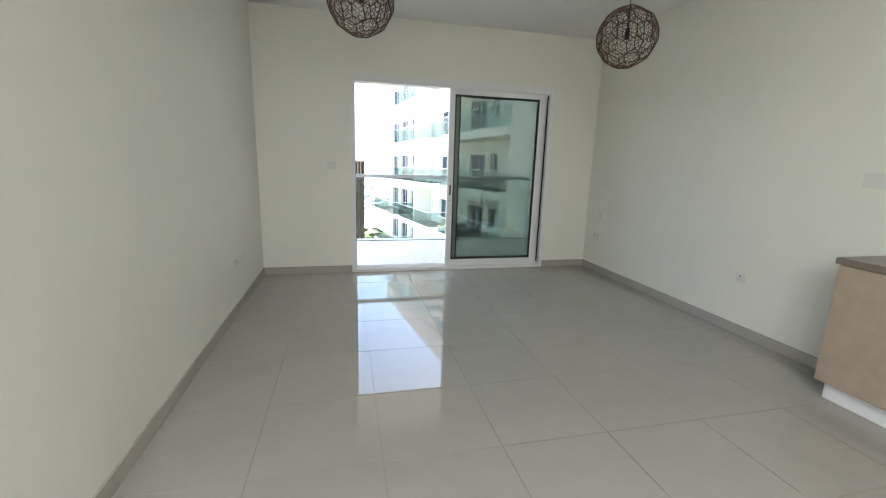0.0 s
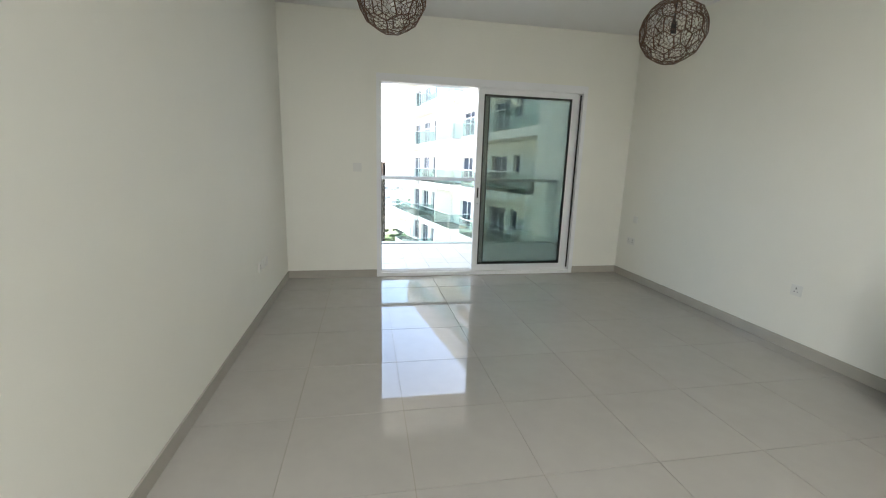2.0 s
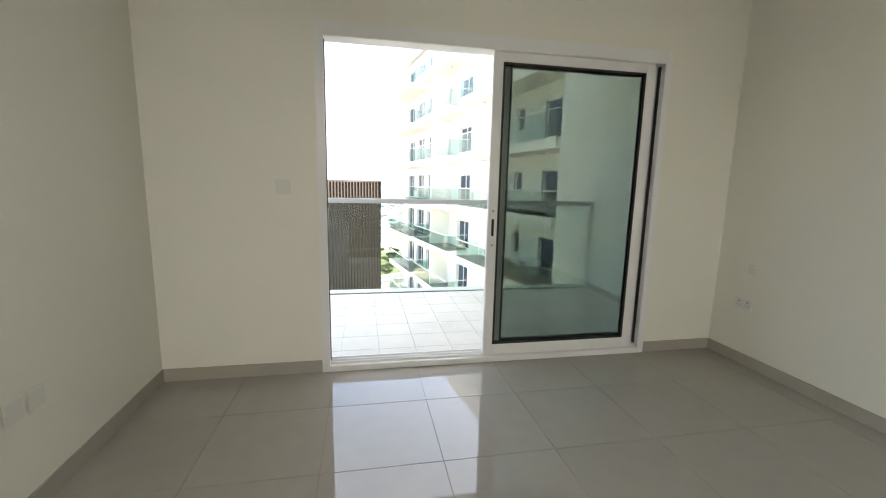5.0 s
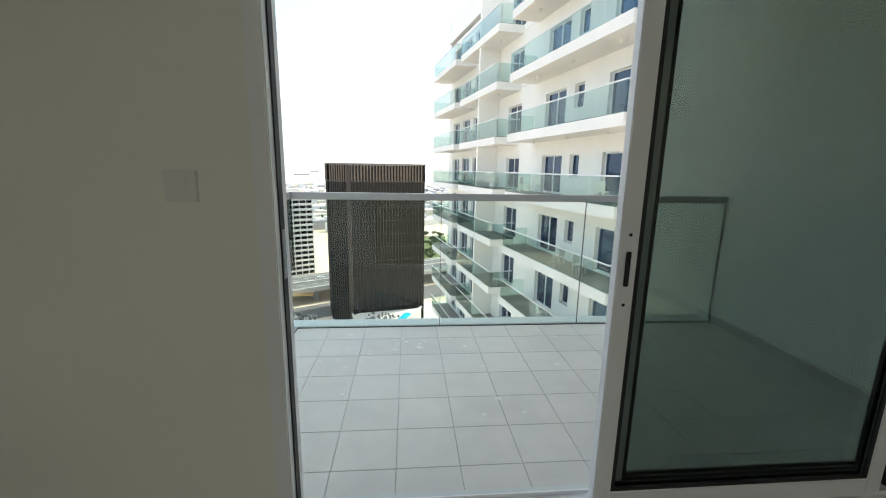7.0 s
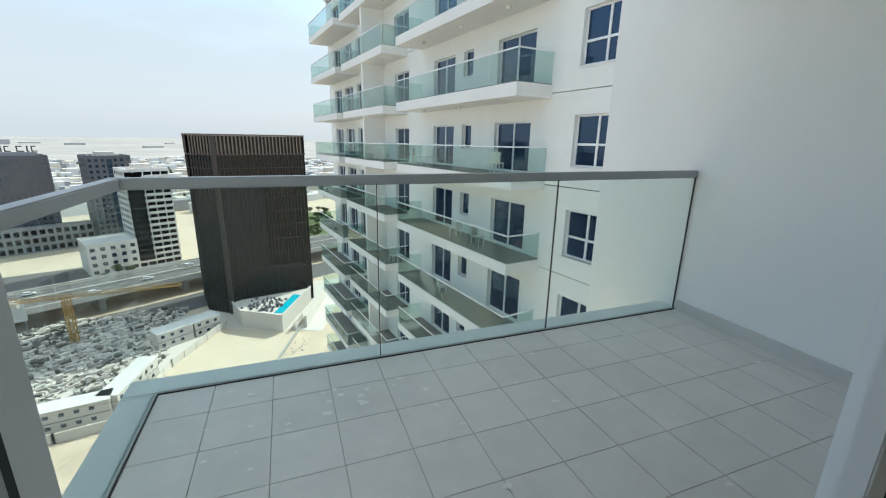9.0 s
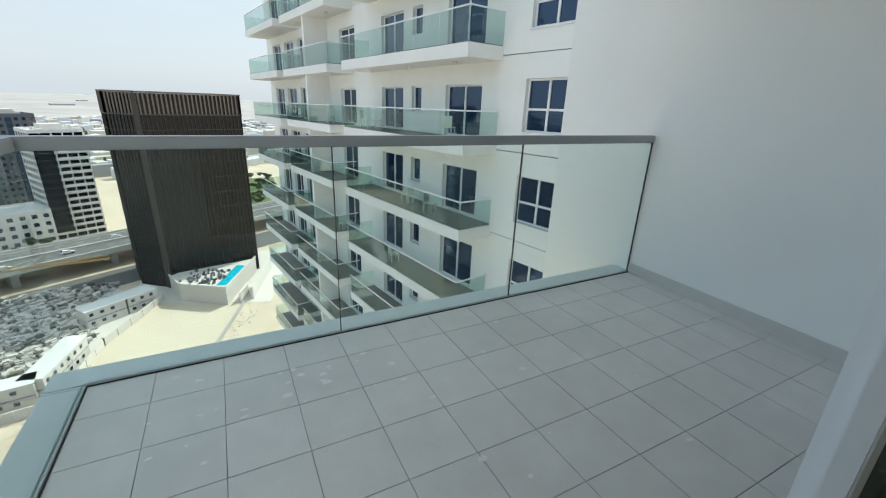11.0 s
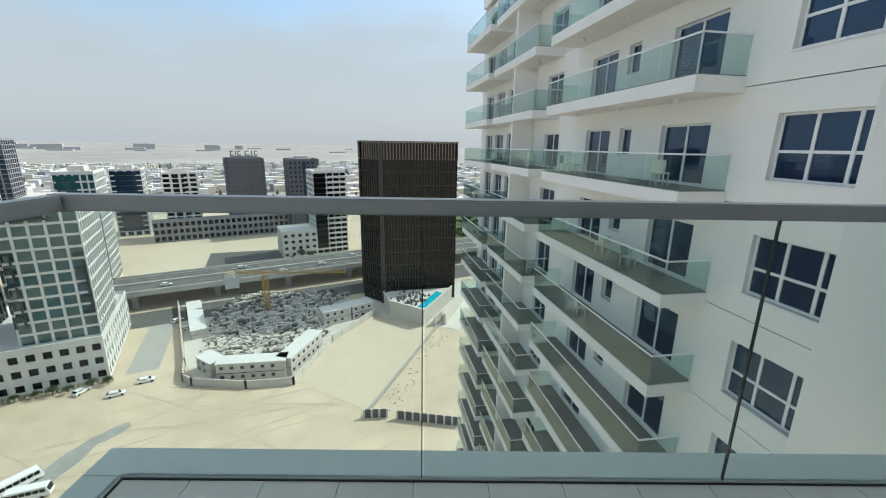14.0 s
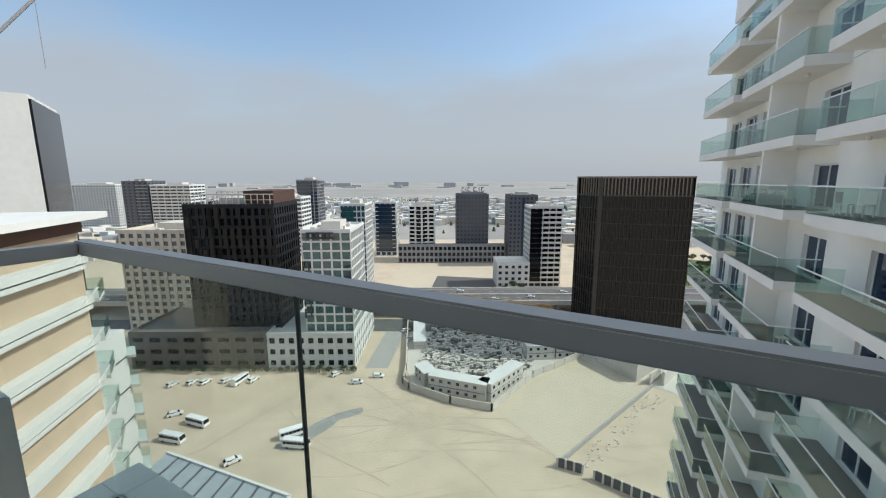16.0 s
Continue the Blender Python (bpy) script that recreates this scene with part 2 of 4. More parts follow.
# ---- sliding balcony door ----
def sliding_door():
    d = holder("sliding_door", "white aluminium sliding balcony door, half open", "door", pose(0, YD, 0))
    f0, f1 = -0.02, 0.13
    frame_ = Solid().box(DX0, DX0 + 0.055, f0, f1, 0, DZ).box(DX1 - 0.055, DX1, f0, f1, 0, DZ)
    frame_.box(DX0 + 0.055, DX1 - 0.055, f0, f1, DZ - 0.09, DZ).box(DX0 + 0.055, DX1 - 0.055, f0, f1, 0, 0.045)
    put("frame", frame_, WHITE_ALU, d, 0.004)
    put("threshold", Solid().box(DX0, DX1, f1 + 0.002, 0.19, -0.003, 0.018), CURB, d, 0.003)
    tracks = Solid()
    for y in (0.018, 0.062, 0.108):
        tracks.box(DX0 + 0.055, DX1 - 0.055, y, y + 0.006, 0.045, 0.062)
    put("track", tracks, WHITE_ALU, d)
    slot = Solid().box(DX0 + 0.0555, DX0 + 0.060, 0.026, 0.070, 0.07, DZ - 0.1).box(DX1 - 0.062, DX1 - 0.0555, 0.028, 0.056, 0.07, DZ - 0.1)
    put("brush_seal", slot, GASKET, d)
    put("strike_plate", Solid().box(DX0 + 0.060, DX0 + 0.064, 0.03, 0.054, 1.03, 1.2), RAIL, d, 0.001)

    def leaf(name, x0, x1, y0, y1):
        z0, z1, s = 0.05, DZ - 0.085, 0.072
        me = Solid().box(x0, x0 + s, y0, y1, z0, z1).box(x1 - s, x1, y0, y1, z0, z1)
        me.box(x0 + s, x1 - s, y0, y1, z0, z0 + s + 0.01).box(x0 + s, x1 - s, y0, y1, z1 - s, z1)
        lf = put(name, me, WHITE_ALU, d, 0.004)
        g = 0.016
        gx0, gx1, gz0, gz1 = x0 + s, x1 - s, z0 + s + 0.01, z1 - s
        gk = Solid()
        for ya, yb in ((y0 + 0.004, y0 + 0.014), (y1 - 0.014, y1 - 0.004)):
            gk.box(gx0, gx0 + g, ya, yb, gz0, gz1).box(gx1 - g, gx1, ya, yb, gz0, gz1)
            gk.box(gx0 + g, gx1 - g, ya, yb, gz0, gz0 + g).box(gx0 + g, gx1 - g, ya, yb, gz1 - g, gz1)
        put("gasket", gk, GASKET, lf)
        pane = put("glass", Solid().box(gx0 + 0.002, gx1 - 0.002, (y0 + y1) / 2 - 0.004, (y0 + y1) / 2 + 0.004, gz0 + 0.002, gz1 - 0.002), DOOR_GLASS, lf)
        pane.visible_shadow = False
        return lf

    lf = leaf("sliding_leaf", 2.285, 3.575, 0.012, 0.058)
    put("lock", Solid().box(2.312, 2.332, 0.006, 0.0125, 1.0, 1.13), GASKET, lf, 0.003)
    put("screw", Solid().tube((2.322, 0.0125, 1.19), (2.322, 0.009, 1.19), 0.006).tube((2.322, 0.0125, 0.93), (2.322, 0.009, 0.93), 0.006), GASKET, lf)
    leaf("fixed_leaf", 2.36, DX1 - 0.058, 0.066, 0.11)


sliding_door()


# ---- switches and sockets ----
def plate(name, label, x, y, z, w, h, face, holes=0, rocker=0):
    """face: 'n' on the door wall, 'w' on the west wall, 'e' on the east wall."""
    turn = {"n": 0, "w": 90, "e": -90}[face]
    p = holder(name, label, "switch" if "switch" in name or "thermostat" in name else "socket", pose(x, y + YD, z, 0, 0, turn))
    put("plate", Solid().box(-w / 2, w / 2, -0.010, 0, -h / 2, h / 2), PLASTIC, p, 0.003)
    for i in range(rocker):
        cx = (i - (rocker - 1) / 2) * 0.04
        put("rocker", Solid().box(cx - 0.018, cx + 0.018, -0.014, -0.0095, -0.022, 0.022), PLASTIC, p, 0.002)
    for i in range(holes):
        cx = (i - (holes - 1) / 2) * 0.075
        pin = Solid().box(cx - 0.004, cx + 0.004, -0.0108, -0.0095, 0.008, 0.022)
        pin.box(cx - 0.017, cx - 0.009, -0.0108, -0.0095, -0.014, -0.009).box(cx + 0.009, cx + 0.017, -0.0108, -0.0095, -0.014, -0.009)
        put("pin_hole", pin, GASKET, p)
    return p


plate("light_switch", "white plastic light switch beside the balcony door", 0.835, 0, 1.343, 0.10, 0.10, "n", rocker=1)
for k, yy in enumerate((-1.31, -1.19, -1.07)):
    plate("wall_socket", "white plastic wall socket low on cream wall", 0, yy, 0.47, 0.088, 0.088, "w", holes=0 if k else 1)
plate("wall_socket", "white three-pin wall socket with switch", W, -2.463, 0.50, 0.09, 0.09, "e", holes=1, rocker=0)
plate("wall_socket", "white double wall socket low on cream wall", W, -0.29, 0.49, 0.15, 0.09, "e", holes=2)
plate("data_socket", "small white data outlet on cream wall", W, -0.336, 0.776, 0.085, 0.085, "e", rocker=1)
plate("thermostat_switch", "white thermostat switch plate on cream wall", W, -3.27, 1.38, 0.15, 0.10, "e", rocker=2)


# ---- kitchen end cabinet ----
def kitchen_unit():
    c = holder("kitchen_cabinet", "oak laminate kitchen base cabinet with dark worktop", "cabinet", pose(3.93, -3.34, 0))
    put("body", Solid().box(0, 0.419, -2.4, 0, 0.12, 0.88), OAK, c, 0.002)
    put("worktop", Solid().box(-0.025, 0.419, -2.4, 0.02, 0.88, 0.92), TOP, c, 0.003)
    put("plinth", Solid().box(0.045, 0.41, -2.4, -0.03, 0, 0.118), WHITE_ALU, c, 0.002)
    put("door", Solid().box(-0.02, -0.002, -0.6, -0.004, 0.125, 0.875).box(-0.02, -0.002, -1.2, -0.604, 0.125, 0.875).box(-0.02, -0.002, -1.8, -1.204, 0.125, 0.875), OAK, c, 0.002)


kitchen_unit()


# ---- pendants ----
def pendant(x, y, z, r, seed):
    rng = random.Random(seed)
    p = holder("pendant_lamp", "faceted etched bronze globe pendant on thin cord", "lamp", pose(x, y, z, 0, 0, seed * 37), group="globe pendants")
    bm = bmesh.new()
    bmesh.ops.create_icosphere(bm, subdivisions=2, radius=1.0)
    bm.verts.ensure_lookup_table()
    for v in bm.verts:
        v.co = (v.co + Vector((rng.uniform(-0.1, 0.1), rng.uniform(-0.1, 0.1), rng.uniform(-0.1, 0.1)))).normalized()
    cage, web = Solid(), Solid()
    for e in bm.edges:
        a, b = (q.calc_center_median().normalized() * r for q in e.link_faces)
        cage.beam(a, b, 0.009, 0.006)
    for v in bm.verts:
        ring = [q.calc_center_median().normalized() * r for q in v.link_faces]
        mid = sum(ring, Vector()) / len(ring)
        order = sorted(ring, key=lambda q: math.atan2((q - mid).dot(v.co.orthogonal().normalized()), (q - mid).dot(v.co.cross(v.co.orthogonal()).normalized())))
        for i, q in enumerate(order):
            nxt = order[(i + 1) % len(order)]
            s1, s2 = mid.lerp(q, rng.uniform(0.35, 0.6)), mid.lerp(q.lerp(nxt, rng.uniform(0.35, 0.65)), rng.uniform(0.45, 0.7))
            web.beam(s1, s2, 0.003)
            web.beam(s2, q.lerp(nxt, rng.uniform(0.3, 0.7)), 0.003)
            web.beam(s1, q, 0.003)
            web.beam(s2, mid.lerp(nxt, 0.45), 0.003)
            web.beam(s2, s2.lerp(q.lerp(nxt, 0.3), 0.9), 0.0025)
            if rng.random() < 0.4:
                web.beam(mid, s1, 0.003)
    bm.free()
    put("cage", cage, BRONZE, p)
    put("filigree", web, BRONZE, p)
    put("cord", Solid().tube((0, 0, r), (0, 0, H - z - 0.03), 0.004).tube((0, 0, 0.05), (0, 0, r), 0.008), GASKET, p)
    put("rose", Solid().tube((0, 0, H - z - 0.03), (0, 0, H - z), 0.05, 0.06, 20), BRONZE, p)
    put("lamp_holder", Solid().tube((0, 0, -0.02), (0, 0, 0.07), 0.022, 0.018, 12), GASKET, p)
    bulb = bpy.data.meshes.new("bulb")
    bb = bmesh.new()
    bmesh.ops.create_uvsphere(bb, u_segments=14, v_segments=8, radius=0.035)
    for v in bb.verts:
        v.co.z = v.co.z * 1.25 - 0.06
    bb.to_mesh(bulb)
    bb.free()
    bulb.materials.append(PLASTIC)
    share("bulb", bulb, p)


pendant(1.13, -1.75, 2.565, 0.245, 1)
pendant(3.35, -1.80, 2.50, 0.245, 2)

# ---- our balcony ----
BX0, BX1, BY1 = 0.585, 4.40, 2.21
balcony = setting(put("floor_balcony", Solid().box(BX0 - 0.17, BX1, T, BY1 + 0.17, -0.3, -0.012), BGROUT), "pale grey tiled balcony floor slab")
setting(put("wall_balcony_east", Solid().box(BX1, BX1 + 6.4, T + 0.004, 3.3, -72, 26), RENDER_WHITE), "tall white rendered wall beside the balcony")
setting(put("wall_outside", Solid().box(-1.6, -0.2, T - 0.2, T, -0.3, H + 3).box(-0.2, BX1, T - 0.2, T, H + 0.2, H + 3).box(-0.2, DX0 - 0.002, T + 0.002, T + 0.05, -0.012, H).box(DX1 + 0.002, BX1 - 0.002, T + 0.002, T + 0.05, -0.012, H).box(DX0 - 0.002, DX1 + 0.002, T + 0.002, T + 0.05, DZ + 0.002, H), RENDER_WHITE), "white rendered outer wall of the flat")
setting(put("ceiling_balcony", Solid().box(BX0 - 0.12, BX1, T, BY1 + 0.1, H + 0.02, H + 0.22), SLAB), "white underside of the balcony above")
sk = Solid().box(BX1 - 0.012, BX1, T, BY1, -0.012, 0.09).box(BX0, DX0, T + 0.051, T + 0.062, 0.0, 0.09).box(DX1, BX1 - 0.012, T + 0.051, T + 0.062, 0.0, 0.09)
setting(put("baseboard_balcony", sk, BTILE, bevel=0.002), "tile skirting along the balcony wall")


def balustrade():
    b = holder("glass_balustrade", "frameless glass balcony balustrade with grey metal handrail", "railing")
    put("edge_strip", Solid().box(BX0 - 0.17, BX1, BY1 + 0.004, BY1 + 0.17, -0.011, 0.012).box(BX0 - 0.17, BX0 - 0.004, T, BY1 + 0.004, -0.011, 0.012), CURB, b, 0.003)
    put("shoe_gasket", Solid().box(BX0 - 0.003, BX1 - 0.013, BY1 - 0.003, BY1 + 0.003, -0.008, 0.006).box(BX0 - 0.003, BX0 + 0.003, T + 0.06, BY1 - 0.003, -0.008, 0.006), GASKET, b)
    put("handrail", Solid().box(BX0 - 0.065, BX1, BY1 + 0.005, BY1 + 0.07, 1.12, 1.177).box(BX0 - 0.065, BX0 + 0.0, T, BY1 + 0.005, 1.12, 1.175), RAIL, b, 0.006)
    xs = [BX0 - 0.016, 1.828, 3.093, BX1 - 0.012]
    for i in range(3):
        x0, x1 = xs[i] + 0.006, xs[i + 1] - 0.006
        g = put("glass_pane", Solid().box(x0, x1, BY1 + 0.008, BY1 + 0.020, 0.012, 1.13), RAIL_GLASS, b)
        g.visible_shadow = False
        put("pane_edge", Solid().box(x1, x1 + 0.004, BY1 + 0.007, BY1 + 0.021, 0.012, 1.13), GLASS_EDGE, b)
    g = put("glass_pane", Solid().box(BX0 - 0.022, BX0 - 0.010, T + 0.06, BY1 + 0.006, 0.012, 1.13), RAIL_GLASS, b)
    g.visible_shadow = False


balustrade()


def scuffs():
    rng = random.Random(14)
    me, v, f = bpy.data.meshes.new("dried_splash"), [], []
    for i in range(46):
        cx, cy = (1.45 + rng.gauss(0, 0.35), 1.75 + rng.gauss(0, 0.2)) if i < 30 else (rng.uniform(1.0, 4.2), rng.uniform(0.7, 2.0))
        if not (BX0 + 0.05 < cx < BX1 - 0.05 and 0.4 < cy < BY1 - 0.05):
            continue
        r, b, n = rng.uniform(0.004, 0.018), len(v), 9
        for k in range(n):
            a = 2 * math.pi * k / n
            q = r * rng.uniform(0.5, 1.2)
            v.append((cx + q * math.cos(a) * 1.6, cy + q * math.sin(a), 0.0012 + 0.0001 * i))
        f.append(tuple(range(b, b + n)))
    me.from_pydata(v, [], f)
    me.materials.append(material("dried_plaster", (0.74, 0.73, 0.70), 0.9))
    tagged(new("dried_splash", me), "small dried plaster splashes on balcony tiles", "stain", kind="stuff")


scuffs()
lg = holder("parapet_block", "dark grey painted concrete ledge of next balcony", "ledge", pose(0, 0, 0))
put("block", Solid().box(-1.4, -0.22, 1.3, 2.12, -0.9, 0.33), RAIL, lg, 0.01)


# ---- apartment tower next to us ----
FX, FLOOR_Z, STOREY = 10.9, -0.05, 3.4
LEVELS = range(-21, 4)
# the facade turns a little towards us as it recedes
TOWER = Matrix.Translation((10.9, 14, 0)) @ pose(0, 0, 0, 0, 0, 9.4) @ Matrix.Translation((-10.9, -14, 0))
# openings in one storey: y from, y to, sill, head, panes
OPENINGS = [(9.7, 12.62, 0.45, 2.26, 3), (14.93, 17.33, 0.04, 2.13, 2), (19.25, 20.1, 0.95, 2.13, 1), (20.9, 23.1, 0.04, 2.13, 2), (26.35, 28.5, 0.04, 2.10, 2),
            (31.4, 33.2, 0.04, 2.10, 2), (34.9, 36.2, 0.04, 2.30, 2), (37.2, 39.4, 0.04, 2.30, 2), (40.4, 42.6, 0.04, 2.30, 2)]
# balconies: y from, y to, front x
BALCONIES = [(13.87, 24.5, 9.2), (26.55, 34.7, 9.2), (35.6, 43.5, 9.0)]


def fall(solid):
    """The storeys drop a little towards the far end of the facade."""
    solid.v = [(x, y, z - 0.0115 * (y - 16)) for x, y, z in solid.v]
    return solid


def storey_wall():
    w = Solid()
    ys = sorted({2.6, 44.0, *(q for o in OPENINGS for q in o[:2])})
    for y0, y1 in zip(ys, ys[1:]):
        o = next((o for o in OPENINGS if o[0] <= y0 and y1 <= o[1]), None)
        if o:
            w.box(FX, FX + 0.35, y0, y1, -0.30, o[2]).box(FX, FX + 0.35, y0, y1, o[3], STOREY - 0.33)
        else:
            w.box(FX, FX + 0.35, y0, y1, -0.30, STOREY - 0.33)
    return fall(w).mesh("wall", RENDER_WHITE)


def window_meshes(o):
    y0, y1, z0, z1, n = o
    f, g = Solid(), Solid()
    a, b, t = FX + 0.16, FX + 0.23, 0.07
    f.box(a, b, y0, y0 + t, z0, z1).box(a, b, y1 - t, y1, z0, z1).box(a, b, y0 + t, y1 - t, z0, z0 + t).box(a, b, y0 + t, y1 - t, z1 - t, z1)
    for i in range(1, n):
        y = y0 + (y1 - y0) * i / n
        f.box(a - 0.01, b, y - 0.045, y + 0.045, z0 + t, z1 - t)
    if n == 3:
        f.box(a - 0.008, b, y0 + t, y1 - t, z0 + 0.75, z0 + 0.83)
    if z0 > 0.3:
        f.box(FX - 0.04, a, y0 - 0.05, y1 + 0.05, z0 - 0.05, z0)
    g.box(a + 0.03, a + 0.045, y0 + 0.01, y1 - 0.01, z0 + 0.01, z1 - 0.01)
    return fall(f).mesh("window", WHITE_ALU), fall(g).mesh("glass", DARK_GLAZE)


def balcony_meshes(b):
    y0, y1, x0 = b
    back = FX - 0.004
    slab = Solid().box(x0, back, y0, y1, -0.49, -0.02)
    deck = Solid().box(x0 + 0.06, back, y0 + 0.06, y1 - 0.02, -0.016, 0.02)
    cor = Solid().box(x0, back, y0, y0 + 0.05, 1.09, 1.14).box(x0, x0 + 0.05, y0 + 0.05, y1, 1.09, 1.14)
    glass = Solid()
    n = max(2, round((y1 - y0) / 1.7))
    for i in range(n):
        a, c = y0 + (y1 - y0) * i / n, y0 + (y1 - y0) * (i + 1) / n
        glass.box(x0 + 0.02, x0 + 0.032, a + 0.02, c - 0.02, -0.02, 1.09)
    glass.box(x0 + 0.06, back - 0.03, y0 + 0.02, y0 + 0.032, -0.02, 1.09)
    glass.box(x0 + 0.06, back - 0.03, y1 - 0.032, y1 - 0.02, -0.02, 1.09)
    return fall(slab).mesh("slab", SLAB), fall(deck).mesh("deck", DECK), fall(cor).mesh("handrail", WHITE_ALU), fall(glass).mesh("balustrade", FAR_GLASS)


def apartment_tower():
    t = holder("apartment_tower", "white rendered apartment tower with glass-fronted balconies", "building", TOWER @ pose(0, 0, -72))
    base = Matrix.Translation((0, 0, 72))
    top = FLOOR_Z + STOREY * 4 - 0.3
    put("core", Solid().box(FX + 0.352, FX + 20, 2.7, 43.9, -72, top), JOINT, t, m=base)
    put("fin", Solid().box(9.36, FX - 0.003, 30.4, 30.65, -72, top), RENDER_WHITE, t, m=base)
    put("end_wall", Solid().box(FX, FX + 20, 44.003, 44.3, -72, top), RENDER_WHITE, t, m=base)
    put("roof", Solid().box(FX - 0.2, FX + 20, 2.6, 44.3, top, top + 2.0), RENDER_WHITE, t, m=base)
    wall, wins, bals = storey_wall(), [window_meshes(o) for o in OPENINGS], [balcony_meshes(b) for b in BALCONIES]
    lamp = Solid().tube((10.0, 0, -0.49), (10.0, 0, -0.63), 0.10, 0.08, 12).mesh("soffit_lamp", PLASTIC)
    for k in LEVELS:
        m = Matrix.Translation((0, 0, 72 + FLOOR_Z + STOREY * k))
        share("wall", wall, t, m)
        for i, (fr, gl) in enumerate(wins):
            win = share("window", fr, t, m)
            share("glass", gl, win)
        for sl, dk, co, gl in bals:
            share("slab", sl, t, m)
            share("deck", dk, t, m)
            share("handrail", co, t, m)
            share("balustrade", gl, t, m).visible_shadow = False
        if -4 <= k:
            for y in (15.6, 19.0, 22.6, 28.2):
                share("soffit_lamp", lamp, t, m @ Matrix.Translation((0, y, -0.0115 * (y - 16))))


apartment_tower()


# balconies that peep out past the tall white wall
def peeping_balconies():
    b = holder("corner_balcony_stack", "stack of corner balconies with glass fronts", "balcony", pose(0, 0, -72))
    s_ = Solid().box(5.15, 10.7, 3.31, 3.98, -0.38, -0.1).mesh("slab", SLAB)
    g_ = Solid().box(5.17, 5.182, 3.33, 3.96, -0.1, 1.05).box(5.2, 10.6, 3.948, 3.96, -0.1, 1.05).mesh("balustrade", FAR_GLASS)
    for k in range(-6, 5):
        m = Matrix.Translation((0, 0, 72 + FLOOR_Z + 2.4 - 0.05 + STOREY * k))
        share("slab", s_, b, m)
        share("balustrade", g_, b, m).visible_shadow = False


peeping_balconies()

# ---- ground ----
GZ = -72.0
E1, E2 = Vector((0.875, 0.484, 0)), Vector((-0.484, 0.875, 0))
GRID = Matrix(((E1.x, E2.x, 0, 0), (E1.y, E2.y, 0, 0), (0, 0, 1, GZ), (0, 0, 0, 1)))


def sheet(name, pts, z, mat, label, grid=False):
    me = bpy.data.meshes.new(name)
    me.from_pydata([(x, y, z) for x, y in pts], [], [tuple(range(len(pts)))])
    me.materials.append(mat)
    ob = new(name, me)
    if grid:
        ob.matrix_basis = GRID
    return setting(ob, label)


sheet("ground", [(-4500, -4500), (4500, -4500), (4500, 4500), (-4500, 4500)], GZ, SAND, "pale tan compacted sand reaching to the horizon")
sheet("pavement_graded", [(-42, 115), (-17, 101), (1, 155), (-22, 170), (-38, 142)], GZ + 0.05, PALE_SAND, "smooth graded pale sand lot")
sheet("road", [(-300, 196), (300, 180), (300, 206), (-300, 206)], 0.06, ASPHALT, "grey asphalt service road under the flyover", True)
sheet("road_side", [(-28, 150), (-19, 150), (-15, 196), (-24, 196)], 0.05, CONCRETE, "dusty grey side road beside the building site", True)
sheet("road_lot", [(-40, 262), (52, 262), (52, 345), (-30, 345)], 0.05, PALE_SAND, "pale sand parking lot", True)
sheet("road_lot_dark", [(-6, 262), (50, 262), (50, 290), (-2, 300)], 0.10, ASPHALT, "dark asphalt car park", True)
sheet("pavement_tower", [(-36, 171), (10, 153), (30, 215), (-34, 205)], GZ + 0.10, PALE_CONC, "pale paved forecourt round the dark tower")
sheet("pavement_site", [(-114, 174), (-82, 125), (-72, 114), (-43, 115), (-38.5, 142), (-28, 168), (-50, 198), (-95, 190)], GZ + 0.04, PALE_CONC, "dusty pale ground of the building site")
sheet("ground_lawn", [(10, 300), (34, 300), (40, 420), (14, 420)], GZ + 0.05, LAWN, "green park lawn")


def flyover():
    r = holder("flyover", "long concrete highway flyover on piers", "bridge", GRID)
    put("deck", Solid().box(-420, 420, 209, 235, 6.4, 8.0), CONCRETE, r)
    put("roadway", Solid().box(-420, 420, 210, 221.5, 8.004, 8.05).box(-420, 420, 222.5, 234, 8.004, 8.05), ASPHALT, r)
    put("parapet", Solid().box(-420, 420, 208.6, 209.2, 6.6, 9.0).box(-420, 420, 234.8, 235.4, 6.6, 9.0).box(-420, 420, 221.6, 222.4, 8.0, 8.9), PALE_CONC, r)
    pier = Solid().box(-1.2, 1.2, 213, 231, 0, 5.2).box(-1.5, 1.5, 210, 234, 5.2, 6.4).mesh("pier", CONCRETE)
    for i in range(-12, 13):
        share("pier", pier, r, Matrix.Translation((i * 32, 0, 0)))
    dash = Solid()
    for y in (213.8, 217.6, 226.2, 230):
        for i in range(-60, 60):
            dash.box(i * 7, i * 7 + 3, y - 0.1, y + 0.1, 8.051, 8.06)
    put("lane_marking", dash, LINE, r)


flyover()


